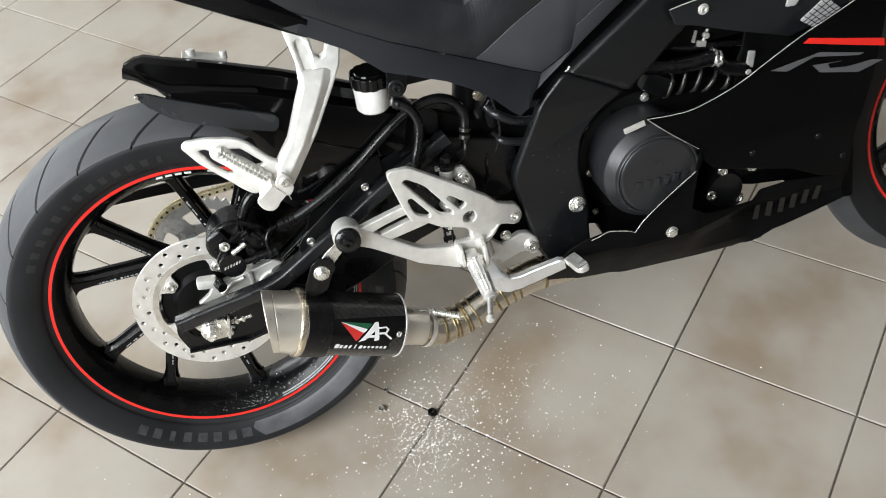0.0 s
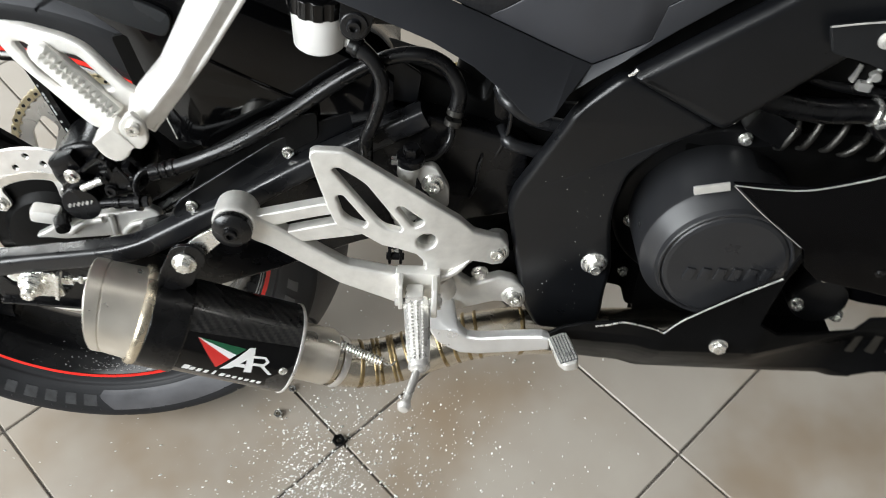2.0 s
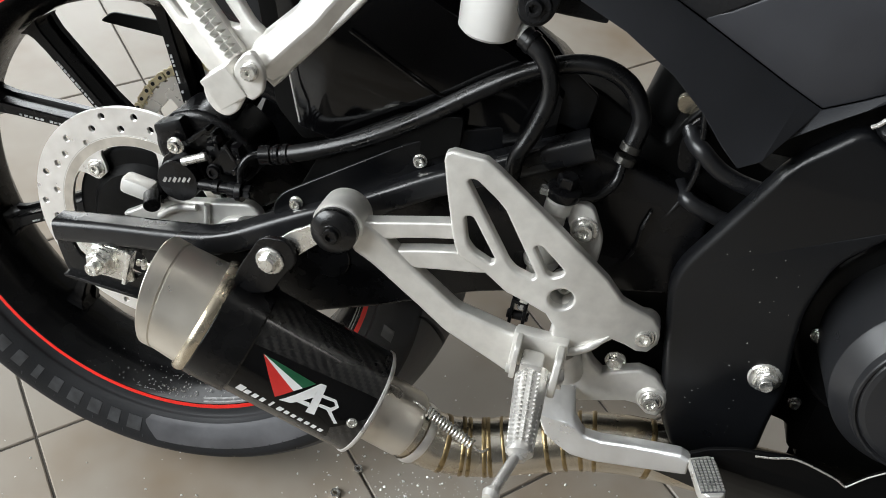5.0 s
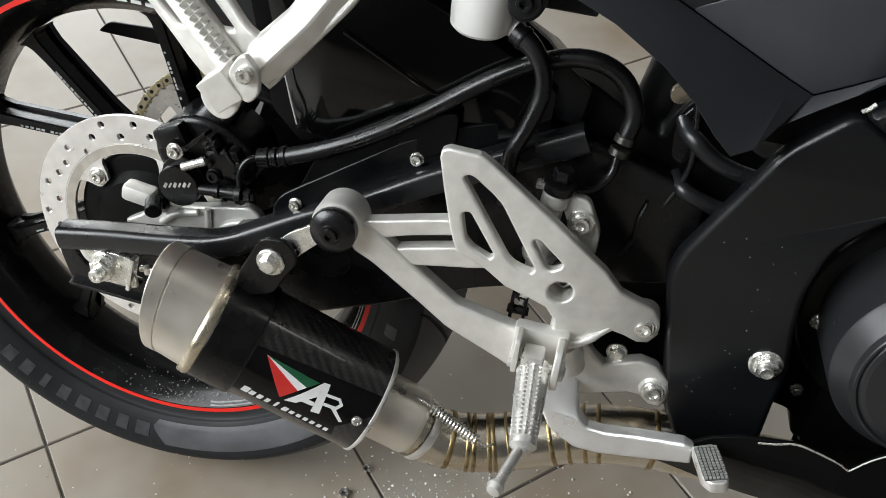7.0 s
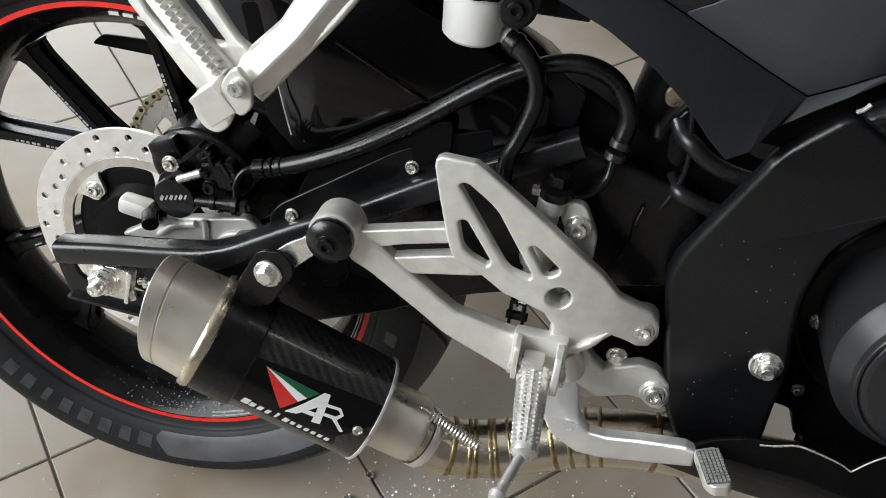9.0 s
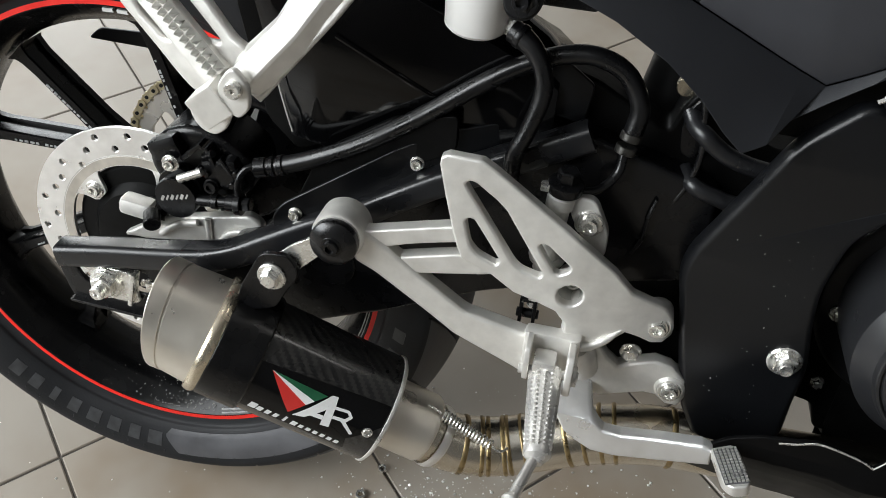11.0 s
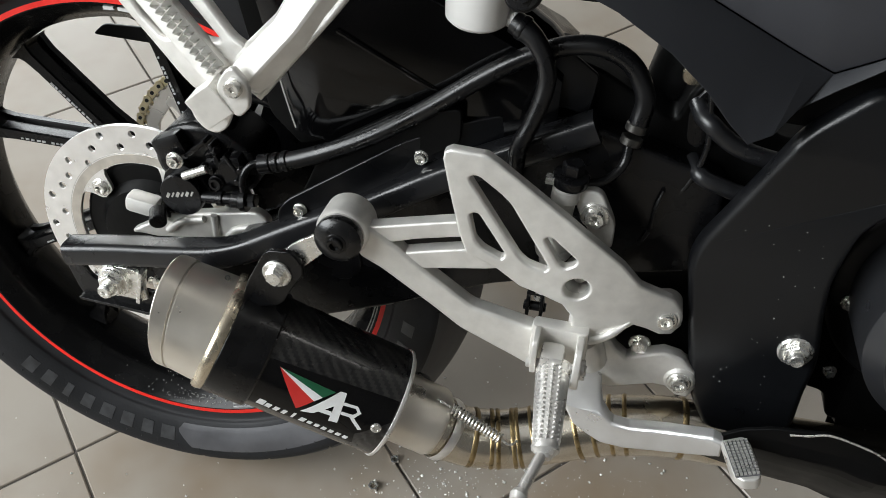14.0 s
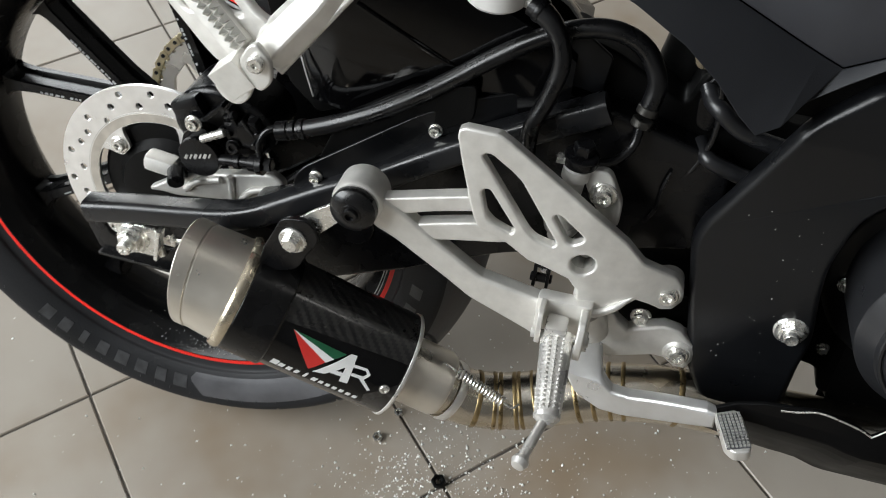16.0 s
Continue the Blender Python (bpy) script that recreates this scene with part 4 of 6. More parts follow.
LUG = [(0.408, 0.0303), (0.4345, 0.0358), (0.4436, 0.0242), (0.4522, 0.0175), (0.4636, 0.0232), (0.4803, 0.0298), (0.4941, 0.0272), (0.5075, 0.0155), (0.5111, -0.0003), (0.5063, -0.0123), (0.4963, -0.0125), (0.4867, -0.0049), (0.4775, -0.0047), (0.4425, -0.0172), (0.4284, -0.017), (0.4133, -0.0101)]
part("lug", plate(LUG, -0.122, -0.108, r=0.007, bev=0.003), M_SILVER, rs)
for bx, bz, top in ((0.4748, 0.0668, -0.1255), (0.4968, 0.005, -0.1245)):
    part("lug_boss", rod((bx, -0.1, bz), (bx, top, bz), 0.0125, 28, 0.002), M_SILVER, rs)
    part("lug_bolt", bolt_head((bx, top, bz), 0.0068, kind="socket", h=0.006, washer=1.35), M_ZINC, rs)
part("lug_root", tube([(0.416, -0.137, 0.045), (0.42, -0.13, 0.03), (0.425, -0.125, 0.012)], [0.012, 0.014, 0.013], 16), M_SILVER, rs)
part("backing", plate([(0.425, 0.015), (0.445, 0.04), (0.467, 0.045), (0.515, 0.04), (0.53, -0.02), (0.497, -0.016), (0.451, -0.008)], -0.092, -0.085, r=0.006), M_DARK, rs)
part("hole_sleeve", lathe([(0.0115, 0), (0.0115, 0.022), (0.0098, 0.022), (0.0098, 0.004), (0, 0.004)], at((0.4048, -0.118, 0.096)), 28), M_CAST, rs, "dull bare metal sleeve")
part("hole_bolt", bolt_head((0.4055, -0.122, 0.0935), 0.0052, kind="socket", h=0.006, washer=1.2), M_CAST, rs)
part("back_bolt", bolt_head((0.461, -0.11, 0.026), 0.0068, kind="hex", h=0.007, washer=1.3), M_ZINC, rs)
part("boss", lathe([(0.0195, 0), (0.0205, 0.002), (0.0205, 0.026), (0.0185, 0.029), (0.013, 0.029)], at((0.2268, -0.131, 0.1187), (0, -1, 0.02)), 36), M_SILVER, rs)
bush = part("rubber_bush", lathe([(0.0165, 0), (0.0185, 0.003), (0.0185, 0.009), (0.016, 0.012), (0.0095, 0.0135), (0, 0.0135)], at((0.2268, -0.159, 0.119), (0, -1, 0.02)), 36), M_HOSE, bike, "black rubber bush")
part("bush_bolt", bolt_head((0.2268, -0.172, 0.119), 0.0062, kind="socket", h=0.0045, washer=1.35), M_SATIN, bush)
part("hanger_strap", plate([(0.1745, 0.093), (0.194, 0.111), (0.211, 0.122), (0.217, 0.107), (0.2, 0.09), (0.186, 0.075)], -0.1685, -0.165, [circle2(0.196, 0.0965, 0.0022, 12)], r=0.004, bev=0.0005), M_ZINC, bush, "bright bent steel strap")

# rider's foot peg with its feeler
peg = new("foot_peg")
peg.parent = bike
peg["label"] = "knurled alloy foot peg with a feeler bolt"
P0, P1 = Vector((0.397, -0.166, 0.037)), Vector((0.402, -0.228, 0.012))
pd = (P1 - P0).normalized()
part("core", tube([P0, P0.lerp(P1, 0.5), P1], [0.0134, 0.0122, 0.0102], 16, 4, flat=0.85), M_SILVER2, peg)
ps = pd.cross(Vector((0, 0, 1))).normalized()
pu = ps.cross(pd).normalized()
teeth = []
for a in np.linspace(-80, 200, 11):
    d = ps * math.cos(radians(a)) + pu * math.sin(radians(a))
    for i in range(17):
        c = P0.lerp(P1, 0.06 + 0.054 * i) + d * (0.0119 - 0.0024 * i / 17)
        t = bmesh.new()
        bmesh.ops.create_cone(t, cap_ends=True, segments=4, radius1=0.0026, radius2=0.0006, depth=0.0024)
        t.transform(Matrix.Translation(c) @ frame_of(d))
        teeth.append(t)
part("knurl", merge(*teeth), M_SILVER2, peg, angle=20)
part("end_cap", lathe([(0.0108, 0), (0.0104, 0.003), (0.006, 0.007), (0.0045, 0.009)], at(P1, pd), 20), M_SILVER2, peg)
tip = Vector((0.39, -0.272, 0.006))
part("feeler", rod(P1, tip, 0.0042, 16), M_SILVER2, peg)
part("feeler_end", lathe([(0.0, -0.0065), (0.005, -0.0045), (0.0068, 0), (0.005, 0.0045), (0.0, 0.006)], at(tip, tip - P1), 20), M_SILVER2, peg)
part("mount", box((0.398, -0.147, 0.043), (0.044, 0.014, 0.036), 0.004), M_SILVER, peg)
part("ear", plate([(-0.012, 0.02), (0.012, 0.022), (0.018, 0.006), (0.016, -0.012), (0.006, -0.02), (-0.012, -0.012)], -0.003, 0.003, r=0.005, bev=0.0015, m=Matrix.Translation((0.4145, -0.165, 0.04)) @ Matrix.Rotation(radians(-90), 4, "Z")), M_SILVER, peg)
part("ear", plate([(-0.012, 0.02), (0.01, 0.02), (0.013, 0.004), (0.01, -0.012), (-0.012, -0.012)], -0.0022, 0.0022, r=0.004, bev=0.001, m=Matrix.Translation((0.3815, -0.163, 0.041)) @ Matrix.Rotation(radians(-90), 4, "Z")), M_SILVER, peg)
part("pivot_pin", merge(rod((0.376, -0.168, 0.036), (0.422, -0.168, 0.038), 0.004, 16), rod((0.416, -0.168, 0.0378), (0.421, -0.168, 0.038), 0.008, 20)), M_SILVER2, peg)
part("tongue", box((0.395, -0.166, 0.044), (0.018, 0.02, 0.014), 0.004), M_SILVER2, peg)

# brake pedal
def pedal_y(x, z):
    stem = min(1.0, max(0.0, (z + 0.016) / 0.022))
    return float(np.interp(x, [0.4, 0.43, 0.46, 0.53], [-0.15, -0.155, -0.163, -0.18])) + (0.045 * stem * stem * (3 - 2 * stem) if x < 0.46 else 0.0)


PEDAL = [(0.405, 0.035), (0.424, 0.035), (0.43, 0.0185), (0.432, 0.003), (0.4393, -0.011), (0.45, -0.0194), (0.463, -0.0173), (0.4906, -0.0068), (0.5227, 0.0036), (0.531, 0.002), (0.532, -0.0133), (0.5046, -0.0246), (0.462, -0.0418), (0.4434, -0.0459), (0.43, -0.042), (0.419, -0.0357), (0.41, -0.02), (0.402, 0.0)]
M_PEDAL = material("brushed bare alloy", (0.8, 0.8, 0.8), 0.34, metal=0.75, vary=0.05, scale=60, bump=0.06, bump_scale=1500)


ped = part("brake_pedal", bulge(plate(PEDAL, 0.0, 0.013, r=0.006, bev=0.003), pedal_y, 0.008), M_PEDAL, bike, "brushed alloy brake pedal with knurled tip")
pad_u = (Vector((0.539, -0.215, 0.0081)) - Vector((0.5307, -0.178, 0.0065))).normalized()
pad_v = Vector((0.97, 0.17, 0.2))
pad_v = (pad_v - pad_u * pad_v.dot(pad_u)).normalized()
pad_n = pad_v.cross(-pad_u)
pm = Matrix((pad_v, -pad_u, pad_n)).transposed().to_4x4()
pm.translation = Vector((0.5425, -0.198, 0.0042))
pm = pm @ Matrix.Diagonal((0.86, 0.84, 1.0, 1.0))
part("tip", plate([(-0.011, 0.024), (0.009, 0.026), (0.0125, 0.018), (0.0125, -0.018), (0.008, -0.026), (-0.005, -0.025), (-0.011, -0.015)], -0.005, 0.005, r=0.004, bev=0.0018, m=pm @ Matrix.Rotation(radians(90), 4, "X") @ Matrix.Diagonal((1, 1, -1, 1))), M_SILVER2, ped)
# A dark plate puts the shade between the knobs into the colour.
part("tip_gap_shade", box((0.0008, 0.0, 0.0052), (0.0205, 0.042, 0.0008), 0.0003, pm), M_GREY, ped)
knobs = []
for i in range(6):
    for j in range(12):
        knobs.append(box((-0.0078 + 0.0034 * i, -0.019 + 0.0035 * j, 0.0062), (0.0022, 0.0017, 0.002), 0.0, pm))
part("tip_knurl", merge(*knobs), M_SILVER2, ped, angle=20)

# passenger foot rest
def rest_lean(bm):
    """The passenger carrier leans in towards the seat as it rises."""
    return warp(bm, lambda c: Vector((c.x, c.y + 0.5 * max(0.0, c.z - 0.245), c.z)))


pr = part("passenger_foot_rest_carrier", rest_lean(plate([(0.2103, 0.4052), (0.2174, 0.3654), (0.2148, 0.339), (0.2055, 0.3228), (0.1835, 0.2819), (0.1652, 0.2632), (0.1588, 0.2541), (0.1625, 0.2369), (0.1767, 0.2267), (0.2232, 0.2828), (0.2601, 0.3341), (0.2731, 0.3543), (0.2808, 0.3802), (0.2667, 0.3912), (0.2565, 0.3688), (0.2494, 0.3658), (0.244, 0.3701), (0.2418, 0.3973)], -0.173, -0.157, [[(0.2221, 0.3903), (0.2319, 0.3915), (0.2385, 0.3765), (0.2383, 0.3569), (0.2328, 0.3526), (0.226, 0.3555)]], r=0.004, bev=0.003)), M_SILVER, bike, "silver painted cast passenger foot rest carrier")
part("recess_floor", rest_lean(plate([(0.2207, 0.3926), (0.2334, 0.3934), (0.2402, 0.3763), (0.24, 0.3561), (0.2331, 0.351), (0.224, 0.3546)], -0.1685, -0.16, r=0.003)), M_SILVER, pr)
ARM_SIDES = (((0.1588, 0.2541), (0.1782, 0.2279)), ((0.1672, 0.2646), (0.1913, 0.2453)), ((0.1835, 0.2819), (0.2126, 0.2703)), ((0.2055, 0.3228), (0.2467, 0.3151)), ((0.2148, 0.339), (0.2587, 0.3327)), ((0.2161, 0.3469), (0.2664, 0.3432)), ((0.217, 0.3559), (0.2723, 0.3533)))
rows = []
for k, (a, b) in enumerate(ARM_SIDES):
    a, b = Vector((a[0], 0, a[1])), Vector((b[0], 0, b[1]))
    out = -0.182 if k < 5 else (-0.179 if k == 5 else -0.1745)
    rows.append([a + Vector((0, -0.156, 0)), a + Vector((0, -0.171, 0)), a.lerp(b, 0.1) + Vector((0, out, 0)), a.lerp(b, 0.6) + Vector((0, out, 0)), b + Vector((0, -0.168, 0)), b + Vector((0, -0.156, 0))])
am = part("arm", rest_lean(loft(rows, close=True, caps=True)), M_SILVER, pr, angle=24)
be = am.modifiers.new("edge", "BEVEL")
be.width, be.segments, be.limit_method, be.angle_limit = 0.0014, 2, "ANGLE", radians(18)
heel = plate([(0.0484, 0.3021), (0.0547, 0.3084), (0.0817, 0.3096), (0.1159, 0.3036), (0.1312, 0.2967), (0.1567, 0.2664), (0.1668, 0.2612), (0.1654, 0.2422), (0.1502, 0.2303), (0.1233, 0.2185), (0.1099, 0.2296), (0.0948, 0.2457), (0.0649, 0.2758)], -0.005, 0.005, [[(0.0686, 0.2941), (0.0783, 0.2949), (0.0894, 0.2854), (0.1071, 0.2551), (0.0999, 0.2555), (0.0835, 0.2698)], [(0.104, 0.2894), (0.1218, 0.2884), (0.1479, 0.2613), (0.1325, 0.26), (0.1158, 0.2736)]], r=0.007, bev=0.003, hr=0.004)
part("heel_plate", warp(heel, lambda c: Vector((c.x, c.y - float(np.interp(c.x, [0.04, 0.16], [0.14, 0.16])), c.z))), M_SILVER, pr)
# the folded peg: a flat bar, one half plain, the other with rows of teeth
Q0, Q1 = Vector((0.1462, -0.1685, 0.2392)), Vector((0.0925, -0.1565, 0.2898))
qd = (Q1 - Q0).normalized()
qs = Vector((0.72, 0.0, 0.69))
qs = (qs - qd * qs.dot(qd)).normalized()
qo = qs.cross(qd)
qo = qo if qo.y < 0 else -qo
bar_m = Matrix((qd, qs, qo)).transposed().to_4x4()
bar_m.translation = Q0.lerp(Q1, 0.5)
length = (Q1 - Q0).length
part("folded_peg", merge(box((0, 0, -0.002), (length, 0.0205, 0.012), 0.003, bar_m), lathe([(0.0102, -0.006), (0.0102, 0.003), (0.008, 0.005), (0, 0.005)], bar_m @ Matrix.Translation((length / 2 - 0.001, 0, -0.001)), 24)), M_SILVER, pr)
teeth = []
for row in range(2):
    for i in range(13):
        c = bar_m @ Vector((-length / 2 + 0.005 + (length - 0.008) * i / 12, 0.0012 + 0.0064 * row, 0.0062))
        t = bmesh.new()
        bmesh.ops.create_cone(t, cap_ends=True, segments=4, radius1=0.0044, radius2=0.0005, depth=0.0085)
        t.transform(Matrix.Translation(c) @ bar_m.to_3x3().to_4x4() @ Matrix.Rotation(radians(45), 4, "Z"))
        teeth.append(t)
part("peg_teeth", merge(*teeth), M_CAST, pr, "bare steel gripping teeth", 20)
part("peg_block", box((0.1474, -0.1815, 0.2268), (0.0245, 0.02, 0.0245), 0.0014, rot=(4, -39, 0)), M_SILVER, pr)
part("clevis_ear", plate([(0.1541, 0.244), (0.1616, 0.255), (0.167, 0.257), (0.1765, 0.246), (0.1763, 0.229), (0.1688, 0.2213), (0.1624, 0.2235), (0.1545, 0.2347)], -0.1895, -0.1835, r=0.006, bev=0.0016), M_SILVER, pr)
part("clevis_ear", plate([(0.1236, 0.2156), (0.1265, 0.206), (0.1335, 0.1985), (0.1425, 0.1965), (0.1505, 0.2019), (0.1569, 0.216), (0.155, 0.235), (0.135, 0.23)], -0.1735, -0.169, r=0.007, bev=0.0016), M_SILVER, pr)
part("clevis_pin", lathe([(0.0062, 0), (0.0062, 0.005), (0.005, 0.0062), (0.002, 0.0062), (0.002, 0.004), (0, 0.004)], at((0.1668, -0.1885, 0.243)), 20), M_ZINC, pr)

# exhaust: can with end cap, clamp, link pipe
CA, CB = Vector((0.13, -0.1714, 0.0094)), Vector((0.26, -0.1522, -0.0518))
CD = (CB - CA).normalized()
C1 = (Vector((0, -1, 0)) + CD * CD.y).normalized()
C2 = CD.cross(C1)
C2 = C2 if C2.z > 0 else -C2
CAN = Matrix((C1, C2, C1.cross(C2))).transposed().to_4x4()
if C1.cross(C2).dot(CD) < 0:
    CAN = Matrix((C1, C2, CD)).transposed().to_4x4()
CAN.translation = CA
CR = 0.0472
can = new("exhaust_silencer")
can.parent = bike
can["label"] = "short carbon silencer with bare steel end cap"
def slant_cap():
    """The cap tapers to a rim that is cut at a slant, longest at the top."""
    bm = lathe([(0.0475, -0.003), (0.0462, -0.008), (0.0448, -0.03), (0.0442, -0.040), (0.0436, -0.0405), (0.0436, -0.0413), (0.0446, -0.042), (0.0446, -0.0525), (0.044, -0.053), (0.0425, -0.053), (0.0425, -0.04), (0.0405, -0.025), (0.0, -0.022)], None, 80, cap=False)
    for v in bm.verts:
        if v.co.z < -0.008:
            end = -0.047 - 0.0172 * math.cos(math.atan2(v.co.y, v.co.x) - radians(75))
            v.co.z = -0.008 + (v.co.z + 0.008) / 0.045 * (-0.008 - end)
    bm.transform(CAN)
    return bm


part("end_cap", slant_cap(), M_TITAN, can, "bare brushed steel end cap")
part("weld_rim", lathe([(0.0458, -0.009), (0.047, -0.0102), (0.0488, -0.0098), (0.0502, -0.0078), (0.0508, -0.005), (0.0503, -0.002), (0.0488, 0.0)], CAN, 64, cap=False), M_STRAW, can, "heat tinted rolled rim")
part("clamp_band", lathe([(0.0485, -0.001), (0.0497, 0.0005), (0.0497, 0.0345), (0.0485, 0.036), (0.047, 0.036)], CAN, 64, cap=False), M_SATIN, can, "black clamp band")


def can_sleeve():
    bm = lathe([(CR, 0.034), (CR, 0.06), (CR, 0.09), (CR, 0.12), (CR, 0.1485)], None, 96, cap=False)
    uvl = bm.loops.layers.uv.new("uv")
    for f in bm.faces:
        angs = [math.atan2(l.vert.co.y, l.vert.co.x) for l in f.loops]
        wrap = max(angs) - min(angs) > 3
        for l, a in zip(f.loops, angs):
            l[uvl].uv = ((a + (2 * math.pi if wrap and a < 0 else 0)) * CR, l.vert.co.z)
    bm.transform(CAN)
    return bm


part("sleeve", can_sleeve(), M_CARBON, can, "glossy carbon fibre sleeve")
part("front_rim", lathe([(CR, 0.1475), (CR + 0.001, 0.148), (CR + 0.001, 0.15), (CR - 0.002, 0.152), (0.03, 0.154), (0.0, 0.155)], CAN, 64, cap=False), M_STEEL, can)


def on_can(name, poly, mt, lift=0.0004, label=""):
    """A print on the can: a polygon of (place along, way round), bent on to it."""
    bm = plate([(p[1], p[0]) for p in poly], 0, 0.0003, r=0.0004, bev=0.0)
    bmesh.ops.triangulate(bm, faces=bm.faces)
    bmesh.ops.subdivide_edges(bm, edges=[e for e in bm.edges if e.calc_length() > 0.006], cuts=4, use_grid_fill=True)
    for v in bm.verts:
        th, s = v.co.x / CR, v.co.z
        r = CR + lift + (0.0002 if v.co.y > 0.0001 else 0)
        v.co = CAN @ Vector((r * math.cos(th), r * math.sin(th), s))
    bmesh.ops.recalc_face_normals(bm, faces=bm.faces)
    return part(name, bm, mt, can, label)


on_can("name_plate", [(0.0365, 0.0345), (0.135, 0.042), (0.1465, 0.0425), (0.146, 0.024), (0.125, 0.001), (0.128, -0.0125), (0.0365, -0.0125)], M_GLOSS, 0.0002)
on_can("print_wedge", [(0.0465, 0.0312), (0.0729, 0.0028), (0.0827, 0.0159)], M_REDPRINT, 0.0006)
on_can("print_wedge", [(0.0465, 0.0312), (0.0827, 0.0159), (0.0878, 0.0217)], M_WHITE, 0.0006)
on_can("print_wedge", [(0.0465, 0.0312), (0.0878, 0.0217), (0.0955, 0.0297)], M_GREEN, 0.0006)
on_can("print_shape", [(0.077, 0.002), (0.0985, 0.0318), (0.1037, 0.0325), (0.1078, 0.0055), (0.1005, 0.004), (0.0992, 0.019), (0.0865, 0.005)], M_WHITE, 0.0007)
on_can("print_shape", [(0.09, 0.0125), (0.0995, 0.0135), (0.1, 0.0095), (0.088, 0.0085)], M_WHITE, 0.0006)
on_can("print_shape", [(0.1043, 0.0248), (0.1165, 0.0262), (0.1215, 0.0218), (0.118, 0.0158), (0.1278, 0.0085), (0.1255, 0.0068), (0.114, 0.015), (0.1065, 0.0142), (0.1065, 0.017), (0.116, 0.0182), (0.1183, 0.0215), (0.1158, 0.0238), (0.1043, 0.0222)], M_WHITE, 0.0006)
for k, w in enumerate((0.0062, 0.0046, 0.0042, 0.0036, 0.0022, 0.0046)):
    s = 0.0425 + 0.0071 * k + (0.0015 if k > 3 else 0)
    top = 0.0022 if k in (0, 4) else 0.0005
    on_can("print_bar", [(s + 0.0015, -0.005 + top), (s + 0.0015 + w, -0.005 + top), (s + w, -0.0105), (s, -0.0105)], M_WHITE, 0.0006)
for k in range(6):
    s = 0.0865 + 0.0063 * k
    on_can("print_bar", [(s + 0.0008, -0.0052), (s + 0.0045, -0.0052), (s + 0.0037, -0.0098), (s, -0.0098)], M_WHITE, 0.0006)
for th in (0.015, -0.06):
    o = CAN @ Vector((CR * math.cos(th / CR), CR * math.sin(th / CR), 0.1378))
    part("rivet", bolt_head(o, 0.0038, o - (CAN @ Vector((0, 0, 0.1378))), "socket", 0.0022, 1.2), M_ZINC, can)
part("hanger_tab", plate([(0.1715, 0.104), (0.193, 0.106), (0.2, 0.096), (0.201, 0.086), (0.192, 0.073), (0.182, 0.053), (0.147, 0.043), (0.153, 0.068)], -0.1755, -0.1705, r=0.007), M_SATIN, can, "black hanger tab")
part("hanger_bolt", bolt_head((0.1803, -0.1755, 0.0842), 0.0078, kind="hex", h=0.008, washer=1.5), M_ZINC, can)

PIPE = [CA + CD * 0.15, Vector((0.298, -0.1425, -0.0775)), Vector((0.32, -0.1365, -0.0915)), Vector((0.3432, -0.1314, -0.0968)), Vector((0.3731, -0.1252, -0.0945)), Vector((0.4065, -0.1185, -0.0845)), Vector((0.4444, -0.113, -0.0712)), Vector((0.478, -0.1102, -0.0635)), Vector((0.5127, -0.1073, -0.0612)), Vector((0.6, -0.1, -0.066)), Vector((0.72, -0.085, -0.075))]
pipe = part("link_pipe", tube(PIPE, [0.0268, 0.0268, 0.0262, 0.0262, 0.0262, 0.0262, 0.0262, 0.0262, 0.026, 0.026, 0.026], 32, 10), M_PIPE, bike, "bare steel link pipe with brown welds")
part("collar", lathe([(0.029, 0.15), (0.0305, 0.153), (0.0305, 0.192), (0.0285, 0.196), (0.026, 0.197)], CAN, 48, cap=False), M_TITAN, pipe, "bead blasted slip joint collar")
pts = smooth_path(PIPE, 20)
for x, r, wide, mt in ((0.3095, 0.0292, 0.0042, M_STEEL), (0.3345, 0.0272, 0.0026, M_GOLDWELD), (0.352, 0.0271, 0.0022, M_GOLDWELD), (0.3575, 0.0271, 0.0022, M_GOLDWELD), (0.371, 0.0271, 0.0022, M_GOLDWELD), (0.3765, 0.0271, 0.0022, M_GOLDWELD), (0.389, 0.027, 0.0018, M_GOLDWELD), (0.4262, 0.0271, 0.0024, M_GOLDWELD), (0.438, 0.0271, 0.0022, M_GOLDWELD), (0.4525, 0.0271, 0.0022, M_GOLDWELD), (0.464, 0.0271, 0.0022, M_GOLDWELD), (0.5097, 0.0271, 0.0026, M_GOLDWELD)):
    i = min(range(1, len(pts) - 1), key=lambda j: abs(pts[j].x - x))
    d = (pts[i + 1] - pts[i - 1]).normalized()
    part("weld", lathe([(r - 0.0011, -wide), (r - 0.0004, -0.5 * wide), (r - 0.0002, 0), (r - 0.0004, 0.5 * wide), (r - 0.0011, wide)], at(pts[i], d), 40, cap=False), mt, pipe)
S0, S1 = Vector((0.3105, -0.1535, -0.0395)), Vector((0.3705, -0.1565, -0.0708))
coil = []
for i in range(15 * 10 + 1):
    u = i / 150
    c = S0.lerp(S1, 0.14 + 0.72 * u)
    ax = (S1 - S0).normalized()
    e = ax.orthogonal().normalized()
    f = ax.cross(e)
    coil.append(c + 0.0042 * (e * math.cos(u * 15 * 2 * math.pi) + f * math.sin(u * 15 * 2 * math.pi)))
sp = part("pull_spring", tube(coil, 0.0011, 6, 1, smooth=False), M_ZINC, pipe, "bright coil spring")
